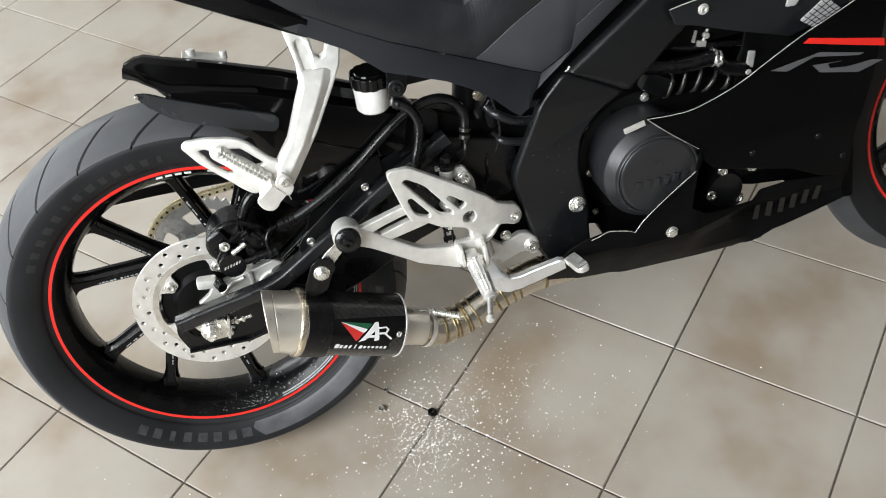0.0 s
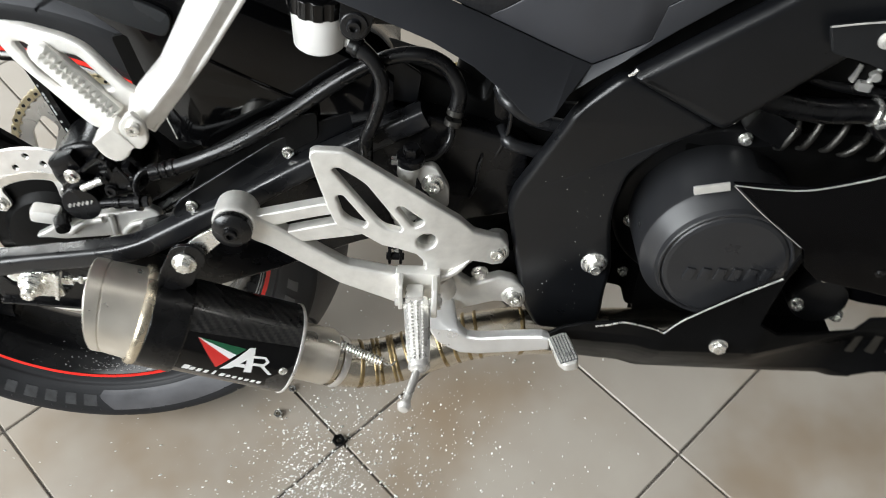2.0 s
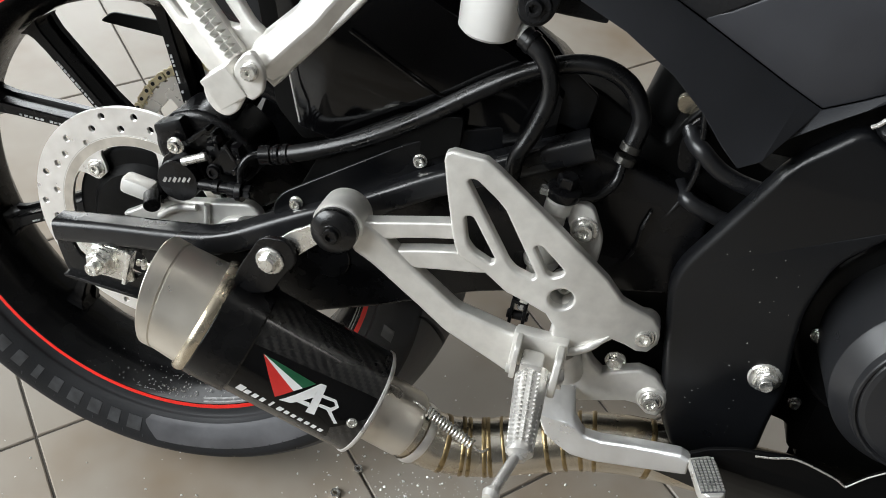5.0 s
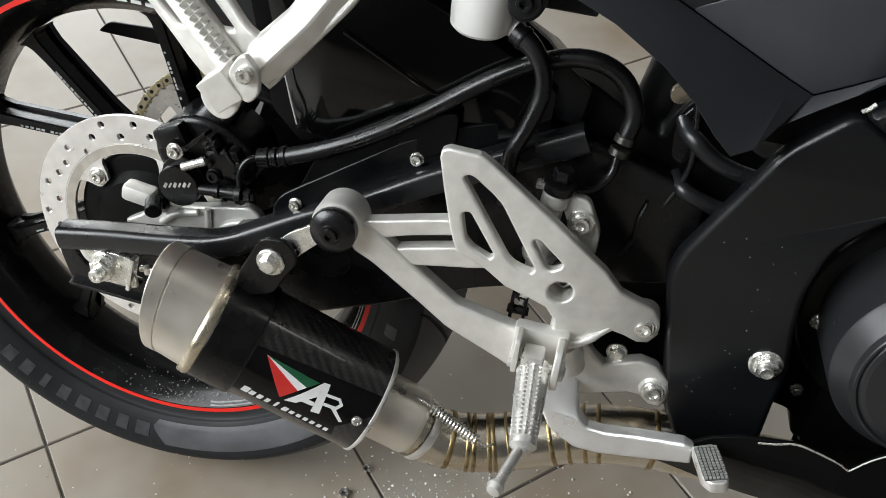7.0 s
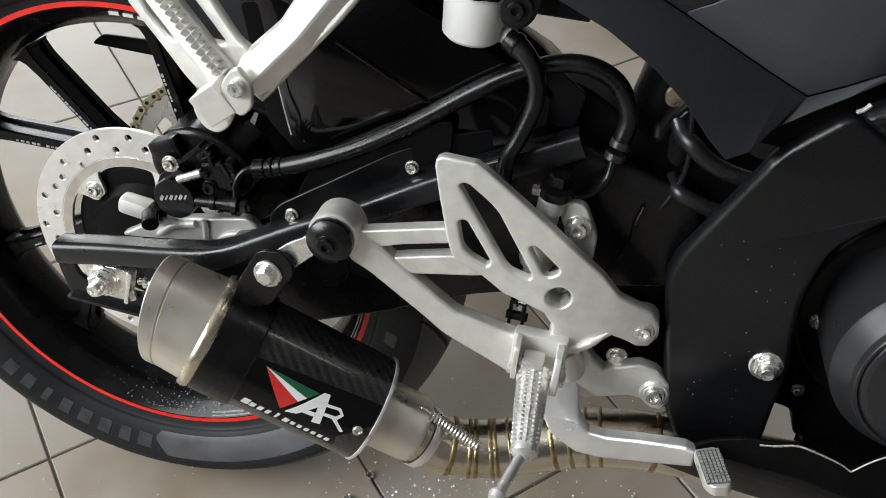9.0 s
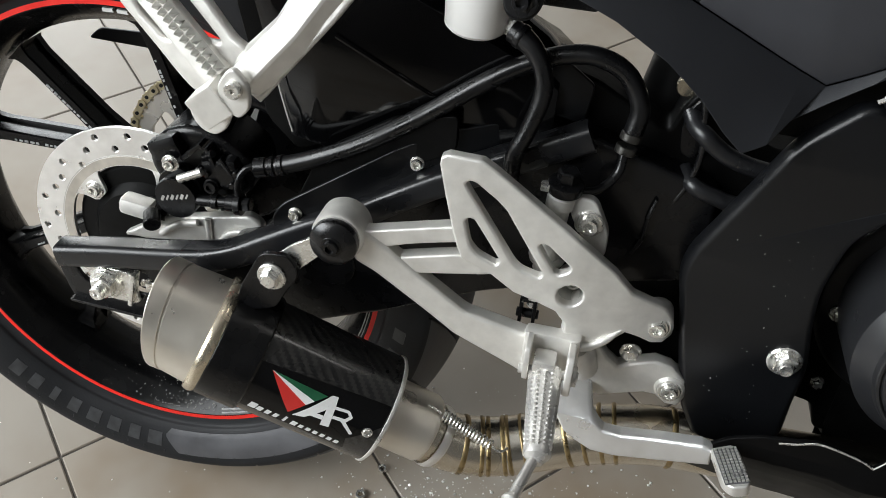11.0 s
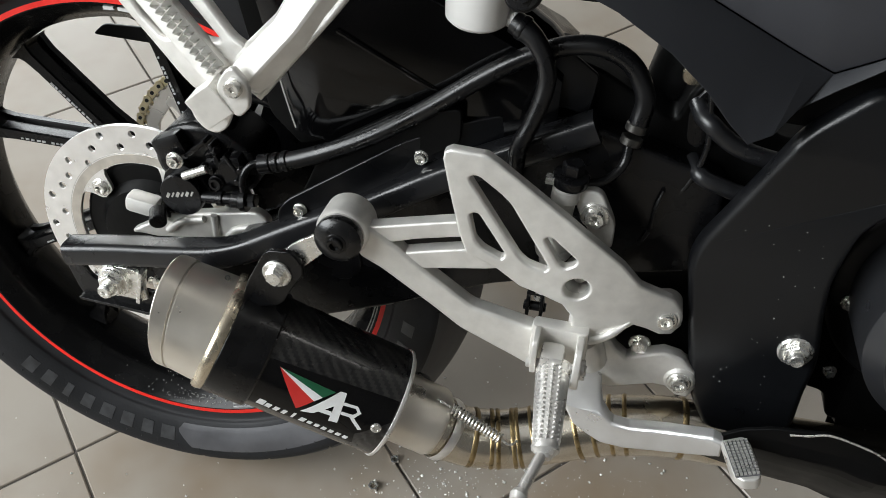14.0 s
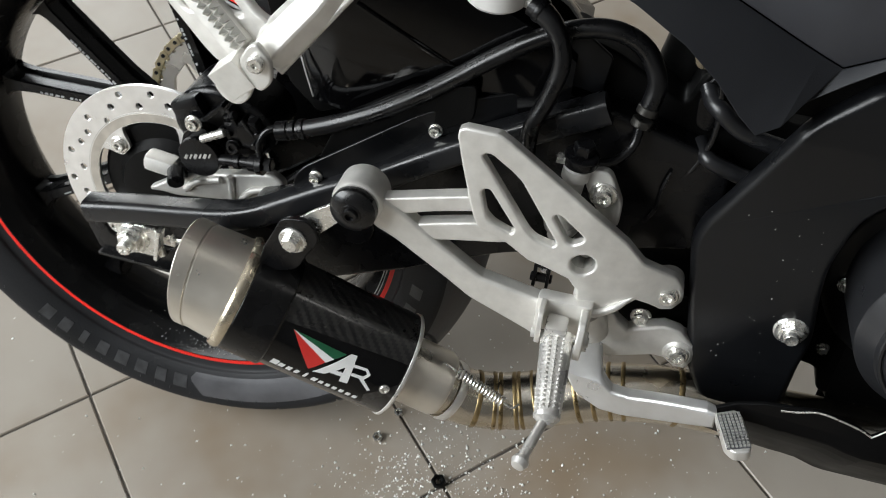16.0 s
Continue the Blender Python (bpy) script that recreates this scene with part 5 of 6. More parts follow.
for hook in (tube([S0.lerp(S1, 0.12), S0, S0 + Vector((-0.005, 0.003, -0.001)), S0 + Vector((-0.008, 0.01, -0.008))], 0.0011, 8), tube([S1.lerp(S0, 0.12), S1, S1 + Vector((0.005, 0.008, -0.003)), S1 + Vector((0.003, 0.016, -0.012))], 0.0011, 8)):
    part("hook", hook, M_ZINC, sp)
for c, d in ((S0 + Vector((-0.008, 0.012, -0.01)), Vector((0.5, -0.5, 0.4))), (S1 + Vector((0.003, 0.02, -0.016)), Vector((0.6, -0.3, 0.1)))):
    part("eye", tube([c + 0.004 * Vector((math.cos(a), 0.3 * math.sin(a), math.sin(a))) for a in np.linspace(0, 2 * math.pi, 14)], 0.0014, 8, 1, smooth=False), M_GOLDWELD, sp)

# hugger over the rear tyre: side wall, shoulder, raised crest, mirrored
HUG = [(-0.003, 0.386, 0.387, 0.389), (0.012, 0.3775, 0.38, 0.3945), (0.026, 0.364, 0.368, 0.395), (0.05, 0.338, 0.356, 0.388), (0.1, 0.29, 0.343, 0.372), (0.135, 0.262, 0.332, 0.359), (0.15, 0.2, 0.328, 0.353), (0.161, 0.154, 0.324, 0.349), (0.19, 0.148, 0.312, 0.338), (0.25, 0.15, 0.288, 0.312), (0.31, 0.15, 0.262, 0.284), (0.355, 0.15, 0.242, 0.255), (0.37, 0.15, 0.23, 0.24)]
secs = []
for x, lo, mid, top in HUG:
    k = 1.0 if x > 0.03 else 0.85
    line = [(-0.077 * k, lo), (-0.079 * k, lo * 0.45 + mid * 0.55), (-0.076 * k, mid - 0.004), (-0.07 * k, mid), (-0.058 * k, mid + 0.003), (-0.053 * k, top - 0.006), (-0.046 * k, top), (-0.036 * k, top + 0.0005), (-0.005, top - 0.012), (0.035, top - 0.03), (0.065, min(mid - 0.02, 0.345)), (0.077, min(lo, 0.33))]
    secs.append([Vector((x, y, z)) for y, z in line])
hug = part("rear_hugger", loft(secs), M_GLOSS, bike, "gloss black rear wheel hugger", 30)
thick(hug, 0.003, 0.0008)
# The panel's grey stands for the reflection in its gloss black.
part("side_panel", plate([(0.004, 0.362), (0.02, 0.36), (0.046, 0.346), (0.113, 0.316), (0.169, 0.293), (0.178, 0.287), (0.175, 0.273), (0.168, 0.267), (0.127, 0.281), (0.072, 0.303), (0.039, 0.32), (0.014, 0.345)], -0.0835, -0.0775, r=0.005, bev=0.001), M_SIDE, hug, "gloss black side panel, its reflection painted grey")
# A zinc stud gives the panel's rear tip its bright spot.
part("panel_tip", rod((0.008, -0.0835, 0.3585), (0.008, -0.0865, 0.3585), 0.0028, 12), M_ZINC, hug)
for pts_ in ([(0.2, -0.0795, 0.2448), (0.2466, -0.0797, 0.222), (0.2904, -0.0795, 0.201)], [(0.2405, -0.074, 0.278), (0.2904, -0.0735, 0.2515), (0.335, -0.073, 0.229)]):
    part("crease", tube(pts_, 0.0022, 8, 6, flat=0.7), M_GLOSS, hug)
# A pale tube draws the highlight along the hugger's front edge.
part("edge_glint", tube([(0.1515, -0.081, 0.205), (0.1575, -0.081, 0.181), (0.1635, -0.0805, 0.1585)], 0.0007, 6), M_CAST, hug, "thin bright line drawn in for the edge's glint")
part("inner_flap", plate([(0.118, 0.262), (0.17, 0.27), (0.19, 0.15), (0.165, 0.14), (0.14, 0.165)], -0.074, -0.071, r=0.006), M_DARK, hug)
part("hugger_bracket", merge(box((0.1, -0.02, 0.369), (0.06, 0.03, 0.008), 0.003, rot=(0, 18, 0)), rod((0.085, -0.025, 0.374), (0.085, -0.025, 0.386), 0.006, 14), rod((0.125, -0.022, 0.362), (0.126, -0.022, 0.374), 0.005, 14)), M_CAST, hug, "small bare metal bracket")

part("tail_bracket", plate([(0.329, 0.314), (0.388, 0.307), (0.39, 0.297), (0.331, 0.297)], -0.102, -0.094, r=0.003), M_MATTE, bike, "black tail bracket")

# dark frame and shock behind the hoses
part("rear_frame", plate([(0.34, 0.2), (0.36, 0.245), (0.4, 0.232), (0.43, 0.215), (0.455, 0.2), (0.462, 0.225), (0.475, 0.243), (0.49, 0.232), (0.53, 0.2), (0.6, 0.2), (0.6, -0.06), (0.52, -0.03), (0.43, 0.04), (0.4, 0.09), (0.36, 0.12)], -0.062, -0.02, r=0.008, bev=0.004), M_DARK, bike, "dusty black frame plate")
part("frame_tube", tube([(0.468, -0.07, 0.222), (0.4722, -0.083, 0.2185), (0.4790, -0.09, 0.2155), (0.4882, -0.09, 0.2082), (0.5003, -0.09, 0.2015), (0.522, -0.09, 0.196), (0.57, -0.09, 0.192)], 0.0068, 16), M_ARM, bike, "black frame tube")
part("frame_tube", tube([(0.473, -0.07, 0.177), (0.4776, -0.086, 0.1747), (0.4845, -0.09, 0.172), (0.4972, -0.09, 0.168), (0.513, -0.09, 0.1645), (0.57, -0.09, 0.16)], 0.0064, 16), M_ARM, bike)
part("frame_gusset", plate([(0.4623, 0.214), (0.4667, 0.229), (0.4727, 0.2361), (0.4811, 0.2062), (0.4766, 0.1868), (0.4648, 0.1912)], -0.074, -0.07, r=0.006), M_SATIN, bike)
part("cable", tube([(0.4722, -0.085, 0.2471), (0.4759, -0.086, 0.2261), (0.4794, -0.086, 0.2021), (0.4776, -0.086, 0.1817), (0.4709, -0.086, 0.1621), (0.4637, -0.085, 0.1506), (0.4532, -0.085, 0.1418), (0.4452, -0.083, 0.134)], 0.0026, 10), M_HOSE, bike)
part("cable", tube([(0.4556, -0.09, 0.1578), (0.4522, -0.092, 0.1421), (0.4512, -0.092, 0.1239), (0.4454, -0.09, 0.1069)], 0.0016, 8), M_HOSE, bike)
shock = part("rear_shock", rod((0.44, 0.0, 0.1), (0.47, 0.0, 0.26), 0.03, 24), M_DARK, bike, "black rear shock absorber")
part("upper_clip", rod((0.4614, -0.046, 0.2347), (0.4614, -0.054, 0.2347), 0.0075, 16), M_STRAW, shock)
part("heat_shield", plate([(0.36, 0.205), (0.392, 0.2), (0.396, 0.232), (0.37, 0.25), (0.355, 0.245)], -0.07, -0.066, r=0.004), M_MATTE, bike)

# matte side cover over the pivot and the main beam above it
cover = plate(rounded([(0.5275, 0.2455), (0.481, 0.1405), (0.4785, 0.121), (0.503, 0.0), (0.52, -0.03), (0.536, -0.044), (0.578, -0.04), (0.588, -0.012), (0.5855, 0.027), (0.5882, 0.06), (0.5795, 0.1065), (0.577, 0.137), (0.584, 0.18), (0.611, 0.21), (0.655, 0.2345), (0.612, 0.259), (0.567, 0.284)], 0.012), -0.143, -0.124, bev=0.006)
cov = part("pivot_cover", warp(cover, lambda c: Vector((c.x, c.y + max(0, 0.52 - c.x) * 0.35 + max(0, 0.02 - c.z) * 0.15, c.z))), M_MOULD, bike, "matte black moulded pivot cover")
cov.location = (0.004, 0.015, -0.0105)
specks, rng = [], random.Random(41)
for k in range(26):
    size = rng.uniform(0.00025, 0.0006)
    specks.append(box((rng.uniform(0.5, 0.572), -0.1432, rng.uniform(0.0, 0.19)), (size, 0.0005, size * rng.uniform(0.7, 1.8)), 0.0001, rot=(0, rng.uniform(0, 90), 0)))
tagged(part("dust_specks", merge(*specks), M_DUST, cov), "tiny pale specks of dust", kind="stuff")
part("frame_nut", bolt_head((0.5687, -0.141, 0.0695), 0.0098, kind="stud", h=0.0105, washer=1.36), M_ZINC, cov, "large plated flange nut")
beam = plate([(0.567, 0.2825), (0.676, 0.357), (0.85, 0.488), (0.905, 0.44), (0.76, 0.325), (0.7, 0.272), (0.657, 0.233), (0.613, 0.2575)], -0.152, -0.128, r=0.01, bev=0.009)
bm_ = part("main_beam", beam, M_MOULD, bike, "matte black main frame beam cover")
bm_.location = (0.003, 0.012, -0.008)
part("seam_clip", tube([(0.565, -0.1515, 0.287), (0.568, -0.153, 0.29), (0.571, -0.153, 0.294)], 0.0016, 8), M_ZINC, bm_)

part("beam_backing", plate([(0.5, 0.235), (0.56, 0.235), (0.62, 0.24), (0.7, 0.29), (0.8, 0.38), (0.8, 0.45), (0.65, 0.4), (0.56, 0.31), (0.5, 0.27)], -0.112, -0.106, r=0.01), M_DARK, bike, "black backing behind the beam")
# A dark plate added to close the gap between flank and beam.
part("tank_base", plate([(0.5, 0.25), (0.6, 0.28), (0.72, 0.36), (0.85, 0.47), (0.85, 0.52), (0.7, 0.5), (0.55, 0.42), (0.49, 0.31)], -0.1, -0.06, r=0.01), M_DARK, bike, "black filler plate under the tank")

# engine, right side
eng = new("engine")
eng.parent = bike
eng["label"] = "dusty black engine with round clutch cover"
part("crankcase", box((0.75, 0.0, 0.07), (0.24, 0.17, 0.25), 0.02), M_DARK, eng)
part("gearbox", plate([(0.54, 0.2), (0.64, 0.2), (0.66, 0.0), (0.66, -0.045), (0.627, -0.043), (0.618, -0.016), (0.598, -0.012), (0.565, 0.02)], -0.08, 0.07, r=0.006, bev=0.003), M_DARK, eng)
part("cylinder", box((0.8, 0.0, 0.24), (0.15, 0.13, 0.16), 0.015, rot=(0, 20, 0)), M_DARK, eng)
for xa, za, xb, zb in ((0.7621, 0.2126, 0.7533, 0.1862), (0.7863, 0.2092, 0.776, 0.1846), (0.809, 0.1982, 0.7947, 0.1803), (0.8306, 0.1913, 0.8242, 0.1761), (0.7414, 0.2076, 0.7326, 0.1852)):
    part("fin", tube([(xa + 0.004, -0.09, za + 0.008), (xa, -0.097, za), ((xa + xb) / 2, -0.099, (za + zb) / 2), (xb, -0.097, zb), (xb - 0.003, -0.09, zb - 0.006)], [0.0016, 0.003, 0.0034, 0.003, 0.0016], 10, 4), M_FIN, eng)
part("case_flange", lathe([(0.1, -0.03), (0.1, -0.008), (0.0975, -0.003), (0.094, -0.001), (0.0785, 0.0), (0.0785, 0.03), (0.0, 0.03)], at((0.69, -0.085, 0.097)), 64), M_CASE, eng)
clutch = part("clutch_cover", lathe([(0.0772, -0.045), (0.0765, 0.018), (0.0762, 0.021), (0.0748, 0.0235), (0.0645, 0.0365), (0.063, 0.0415), (0.0622, 0.0425), (0.0605, 0.0425), (0.059, 0.0405), (0.0575, 0.042), (0.054, 0.0432), (0.0, 0.0438)], at((0.684, -0.13, 0.1005)), 96), M_COVER, eng, "matte black round clutch cover", 14)
for k in range(6):
    part("raised_mark", box((0.6515 + 0.0145 * k, -0.174, 0.092 + 0.0002 * k), (0.009, 0.0034, 0.015), 0.0012, rot=(0, 12, 0)), M_COVER, clutch)
for c, r in (((0.6102, -0.086, 0.083), 0.0055), ((0.6484, -0.088, 0.1417), 0.006), ((0.6165, -0.08, 0.008), 0.0045), ((0.702, -0.086, 0.186), 0.0055)):
    part("case_bolt", bolt_head(c, r, kind="hex", h=0.006, washer=1.3), M_ZINC, eng)
part("tag", box((0.656, -0.158, 0.18), (0.032, 0.003, 0.0085), 0.001, rot=(0, -12, 0)), M_SILVER, eng, "bright metal tag")
st = part("pump_cover", lathe([(0.031, -0.03), (0.031, 0.02), (0.028, 0.026), (0.016, 0.028), (0.0, 0.028)], at((0.813, -0.102, 0.017)), 40), M_CASE, eng)
for c in ((0.81, -0.122, 0.049), (0.789, -0.128, 0.014), (0.838, -0.122, -0.006), (0.857, -0.125, 0.046)):
    part("pump_bolt", bolt_head(c, 0.0062, kind="socket", h=0.006, washer=1.3), M_ZINC, st)
part("lower_case", box((0.7, -0.02, -0.03), (0.1, 0.11, 0.06), 0.012), M_DARK, eng)
ch = part("coolant_hose", tube([(0.66, -0.075, 0.25), (0.685, -0.09, 0.243), (0.709, -0.098, 0.236), (0.756, -0.1, 0.228), (0.801, -0.1, 0.228), (0.82, -0.098, 0.21), (0.856, -0.095, 0.197)], 0.0115, 18), M_HOSE, eng, "black coolant hose")
for dx in (0.0, 0.007):
    part("hose_clamp", rod((0.801 + dx, -0.1, 0.2295 - dx * 0.5), (0.8045 + dx, -0.1, 0.2285 - dx * 0.5), 0.0134, 22), M_ZINC, ch)
part("clamp_screw", merge(box((0.807, -0.113, 0.225), (0.009, 0.006, 0.008), 0.0015), rod((0.803, -0.114, 0.222), (0.811, -0.114, 0.226), 0.0032, 10)), M_ZINC, ch)
part("throttle_link", merge(box((0.785, -0.1, 0.255), (0.013, 0.008, 0.009), 0.002, rot=(0, 10, 0)), rod((0.791, -0.098, 0.267), (0.79, -0.107, 0.267), 0.0045, 14), box((0.774, -0.1, 0.268), (0.0035, 0.006, 0.018), 0.001, rot=(0, 12, 0)), rod((0.788, -0.1, 0.258), (0.795, -0.1, 0.275), 0.0025, 10)), M_CAST, eng)
part("sensor", merge(box((0.862, -0.098, 0.213), (0.011, 0.01, 0.026), 0.002, rot=(0, 8, 0)), rod((0.856, -0.1, 0.196), (0.856, -0.108, 0.196), 0.0045, 12)), M_CAST, eng)
part("loom", tube([(0.72, -0.088, 0.262), (0.76, -0.094, 0.252), (0.8, -0.094, 0.246), (0.85, -0.09, 0.238)], 0.005, 12), M_HOSE, eng)
part("bracket", box((0.72, -0.09, 0.205), (0.05, 0.02, 0.03), 0.006, rot=(0, 30, 0)), M_CASE, eng)
part("air_duct", box((0.74, -0.02, 0.3), (0.3, 0.16, 0.1), 0.02), M_DARK, eng)

# lower side fairing
fair = plate([(0.669, 0.196), (0.741, 0.196), (0.799, 0.215), (0.898, 0.267), (0.947, 0.288), (1.03, 0.325), (1.02, 0.2), (1.0, 0.1), (1.0, 0.008), (0.95, 0.022), (0.9, 0.05), (0.86, 0.062), (0.822, 0.073), (0.775, 0.085), (0.756, 0.104), (0.749, 0.127), (0.7, 0.168)], -0.004, 0.0, r=0.006, bev=0.0012)


def fair_y(x, z):
    return -0.172 + 0.25 * max(0.0, 0.12 - z) * 0.6 + 0.02 * ((x - 0.85) / 0.2) ** 2 * 0.3


fr = part("side_fairing", bulge(fair, fair_y), M_PAINT, bike, "black lower side fairing with a red line")
# Pale tubes stand for the highlight along the fairing's edges.
part("fairing_glint", tube([(0.669, -0.174, 0.196), (0.705, -0.1755, 0.194), (0.741, -0.1755, 0.196), (0.799, -0.1765, 0.2155), (0.85, -0.1765, 0.2425), (0.898, -0.1765, 0.2675), (0.947, -0.176, 0.2885), (1.03, -0.175, 0.3255)], 0.0006, 8), M_CAST, fr, "pale line drawn in for the bright edge")
part("fairing_glint", tube([(0.669, -0.174, 0.195), (0.7, -0.1755, 0.167), (0.745, -0.1755, 0.13)], 0.0005, 8), M_CAST, fr)
for name, poly, mt in (("red_line", [(0.898, 0.254), (0.907, 0.26), (1.026, 0.231), (1.028, 0.219)], M_RED), ("grey_mark", [(0.85, 0.225), (0.876, 0.218), (0.916, 0.23), (0.987, 0.215), (0.995, 0.217), (0.925, 0.235)], M_GREY), ("grey_mark", [(0.914, 0.218), (0.927, 0.204), (0.989, 0.189), (1.028, 0.198), (1.01, 0.203), (0.971, 0.202), (0.942, 0.207), (0.939, 0.214), (0.961, 0.213)], M_GREY)):
    part(name, bulge(plate(poly, -0.0055, -0.0045, r=0.001, bev=0.0002), fair_y), mt, fr)
for c in ((0.935, -0.17, 0.1), (0.83, -0.17, 0.1), (0.985, -0.164, 0.05)):
    part("fairing_screw", bolt_head((c[0], fair_y(c[0], c[2]) - 0.004, c[2]), 0.004, kind="socket", h=0.002, washer=1.3), M_SATIN, fr)
up = part("tank_side_panel", bulge(plate([(0.713, 0.3365), (0.722, 0.313), (0.75, 0.306), (0.808, 0.285), (0.894, 0.257), (0.93, 0.268), (1.04, 0.315), (1.04, 0.384), (0.9, 0.3635), (0.806, 0.3505), (0.76, 0.3435)], -0.004, 0.0, r=0.004), lambda x, z: -0.148 - 0.02 * (z - 0.3)), M_TANKSIDE, bike, "dark grey tank side panel")
# The top edge's highlight, drawn as a thin pale tube.
part("panel_glint", tube([(0.713, -0.1545, 0.337), (0.737, -0.1548, 0.341), (0.761, -0.155, 0.344), (0.806, -0.1555, 0.351), (0.9, -0.1565, 0.364)], 0.0009, 8), M_CAST, up)
part("panel_bolt", bolt_head((0.762, -0.1515, 0.3265), 0.0058, kind="socket", h=0.005, washer=1.4), M_CAST, up)
M_MESH = material("pale wire mesh", (0.42, 0.42, 0.42), 0.4, vary=0.15, scale=60)
GA, GB, GC, GD = [Vector((x, -0.1562, z)) for x, z in [(0.904, 0.279), (0.924, 0.265), (0.967, 0.281), (0.941, 0.305)]]
gr = part("grille", plate([(p.x, p.z) for p in (GA, GB, GC, GD)], -0.156, -0.1535, r=0.002), M_MESH, bike, "light grey air grille with dark bars")
for k in range(1, 6):
    part("grille_bar", rod(GA.lerp(GD, k / 6), GB.lerp(GC, k / 6), 0.0006, 8, 0.0), M_DARK, gr)
for k in range(1, 4):
    part("grille_bar", rod(GA.lerp(GB, k / 4), GD.lerp(GC, k / 4), 0.0006, 8, 0.0), M_DARK, gr)
part("grille_corner", plate([(0.881, 0.303), (0.895, 0.302), (0.903, 0.312), (0.883, 0.316)], -0.156, -0.1535, r=0.002), M_MESH, gr)

# An added dark box keeps the gap behind the fairing black.
part("gap_filler", box((0.95, 0.0, 0.2), (0.05, 0.2, 0.26), 0.006, rot=(0, -12, 0)), M_DARK, bike, "dark filler box behind the fairing")
part("inner_panel", plate([(0.82, 0.07), (0.86, 0.3), (1.02, 0.33), (1.0, 0.06), (0.9, 0.05)], -0.1, -0.095, r=0.01), M_DARK, bike, "black inner fairing panel")

# belly pan
belly = plate([(0.512, -0.06), (0.518, -0.02), (0.523, -0.004), (0.544, 0.015), (0.562, 0.026), (0.584, 0.032), (0.599, 0.037), (0.627, 0.03), (0.639, 0.024), (0.655, 0.043), (0.696, 0.075), (0.734, 0.101), (0.744, 0.129), (0.749, 0.12), (0.739, 0.097), (0.733, 0.066), (0.73, 0.04), (0.753, 0.021), (0.783, 0.013), (0.845, 0.002), (0.859, 0.015), (0.91, 0.018), (0.96, 0.011), (1.0, 0.008), (1.005, -0.04), (0.949, -0.05), (0.885, -0.06), (0.868, -0.07), (0.85, -0.088), (0.83, -0.096), (0.766, -0.095), (0.7, -0.0885), (0.633, -0.082), (0.54, -0.077)], -0.004, 0.0, r=0.006, bev=0.0012)


def belly_y(x, z):
    """The pan's side: it tucks in towards the bottom and the front, and is dished behind the heel."""
    tuck = float(np.interp(x, [0.84, 0.89], [0.95, 0.52])) * max(0.0, -z) ** 1.15
    u = min(1.0, max(0.0, (0.64 - x) / 0.03))
    return -0.183 + tuck + 0.1 * max(0.0, 0.6 - x) + min(0.038, 0.3 * max(0.0, x - 0.735)) * min(1.0, max(0.0, (z + 0.075) / 0.05)) + 0.008 * u * u * (3 - 2 * u) * min(1.0, max(0.0, (0.04 - z) / 0.03))


bp = part("belly_pan", bulge(belly, belly_y, 0.012), M_BELLY, bike, "gloss black belly pan")
part("pan_bottom", loft([[Vector((x, belly_y(x, z) + 0.001, z)), Vector((x, -0.1, z - 0.006)), Vector((x, 0.09 if x > 0.65 else -0.075, z - 0.006)), Vector((x, 0.13 if x > 0.65 else -0.07, z + (0.03 if x > 0.65 else 0.0)))] for x, z in ((0.514, -0.06), (0.54, -0.077), (0.633, -0.082), (0.7, -0.0885), (0.766, -0.095), (0.83, -0.096), (0.85, -0.088), (0.868, -0.07))]), M_BELLY, bp)
# Thin metal tubes draw the highlight on the pan's upper edge.
part("pan_glint", tube([(0.572, -0.185, 0.0285), (0.584, -0.1865, 0.0325), (0.599, -0.1875, 0.0375), (0.627, -0.1875, 0.0305), (0.639, -0.1875, 0.0245)], 0.0008, 8), M_ZINC, bp, "thin bright line drawn in for the edge highlight")
part("pan_glint", tube([(0.639, -0.1875, 0.0245), (0.655, -0.1875, 0.0435), (0.696, -0.1875, 0.0755), (0.734, -0.1875, 0.1015)], 0.0006, 8), M_CAST, bp)
part("pan_bolt", bolt_head((0.696, -0.187, 0.009), 0.0078, kind="hex", h=0.006, washer=1.2), M_ZINC, bp)
for k in range(6):
    x, z = 0.852 + 0.02 * k, -0.026 + 0.002 * k
    part("faint_mark", bulge(plate([(x, z - 0.014), (x + 0.003, z + 0.012), (x + 0.012, z + 0.011), (x + 0.009, z - 0.015)], -0.0052, -0.0044, r=0.001, bev=0.0002), belly_y), M_BRONZE, bp)

part("fairing_inner", plate([(0.82, 0.09), (1.03, 0.06), (1.04, -0.06), (0.94, -0.05), (0.915, -0.012), (0.918, 0.003), (0.86, 0.011), (0.832, 0.02)], -0.122, -0.118, r=0.006), M_PAINT, bike, "black inner fairing panel")

# seat flank: lower band, grey facet, leather above
L = [(0.152, -0.12, 0.455), (0.228, -0.135, 0.411), (0.284, -0.14, 0.377), (0.325, -0.145, 0.339), (0.351, -0.148, 0.33), (0.403, -0.15, 0.309), (0.4385, -0.152, 0.2885), (0.463, -0.155, 0.269), (0.4805, -0.156, 0.25), (0.495, -0.154, 0.2365), (0.509, -0.149, 0.2425), (0.5227, -0.142, 0.2534), (0.5434, -0.136, 0.2677), (0.5667, -0.132, 0.2833), (0.6041, -0.13, 0.3136), (0.6449, -0.13, 0.3455), (0.69, -0.13, 0.38)]
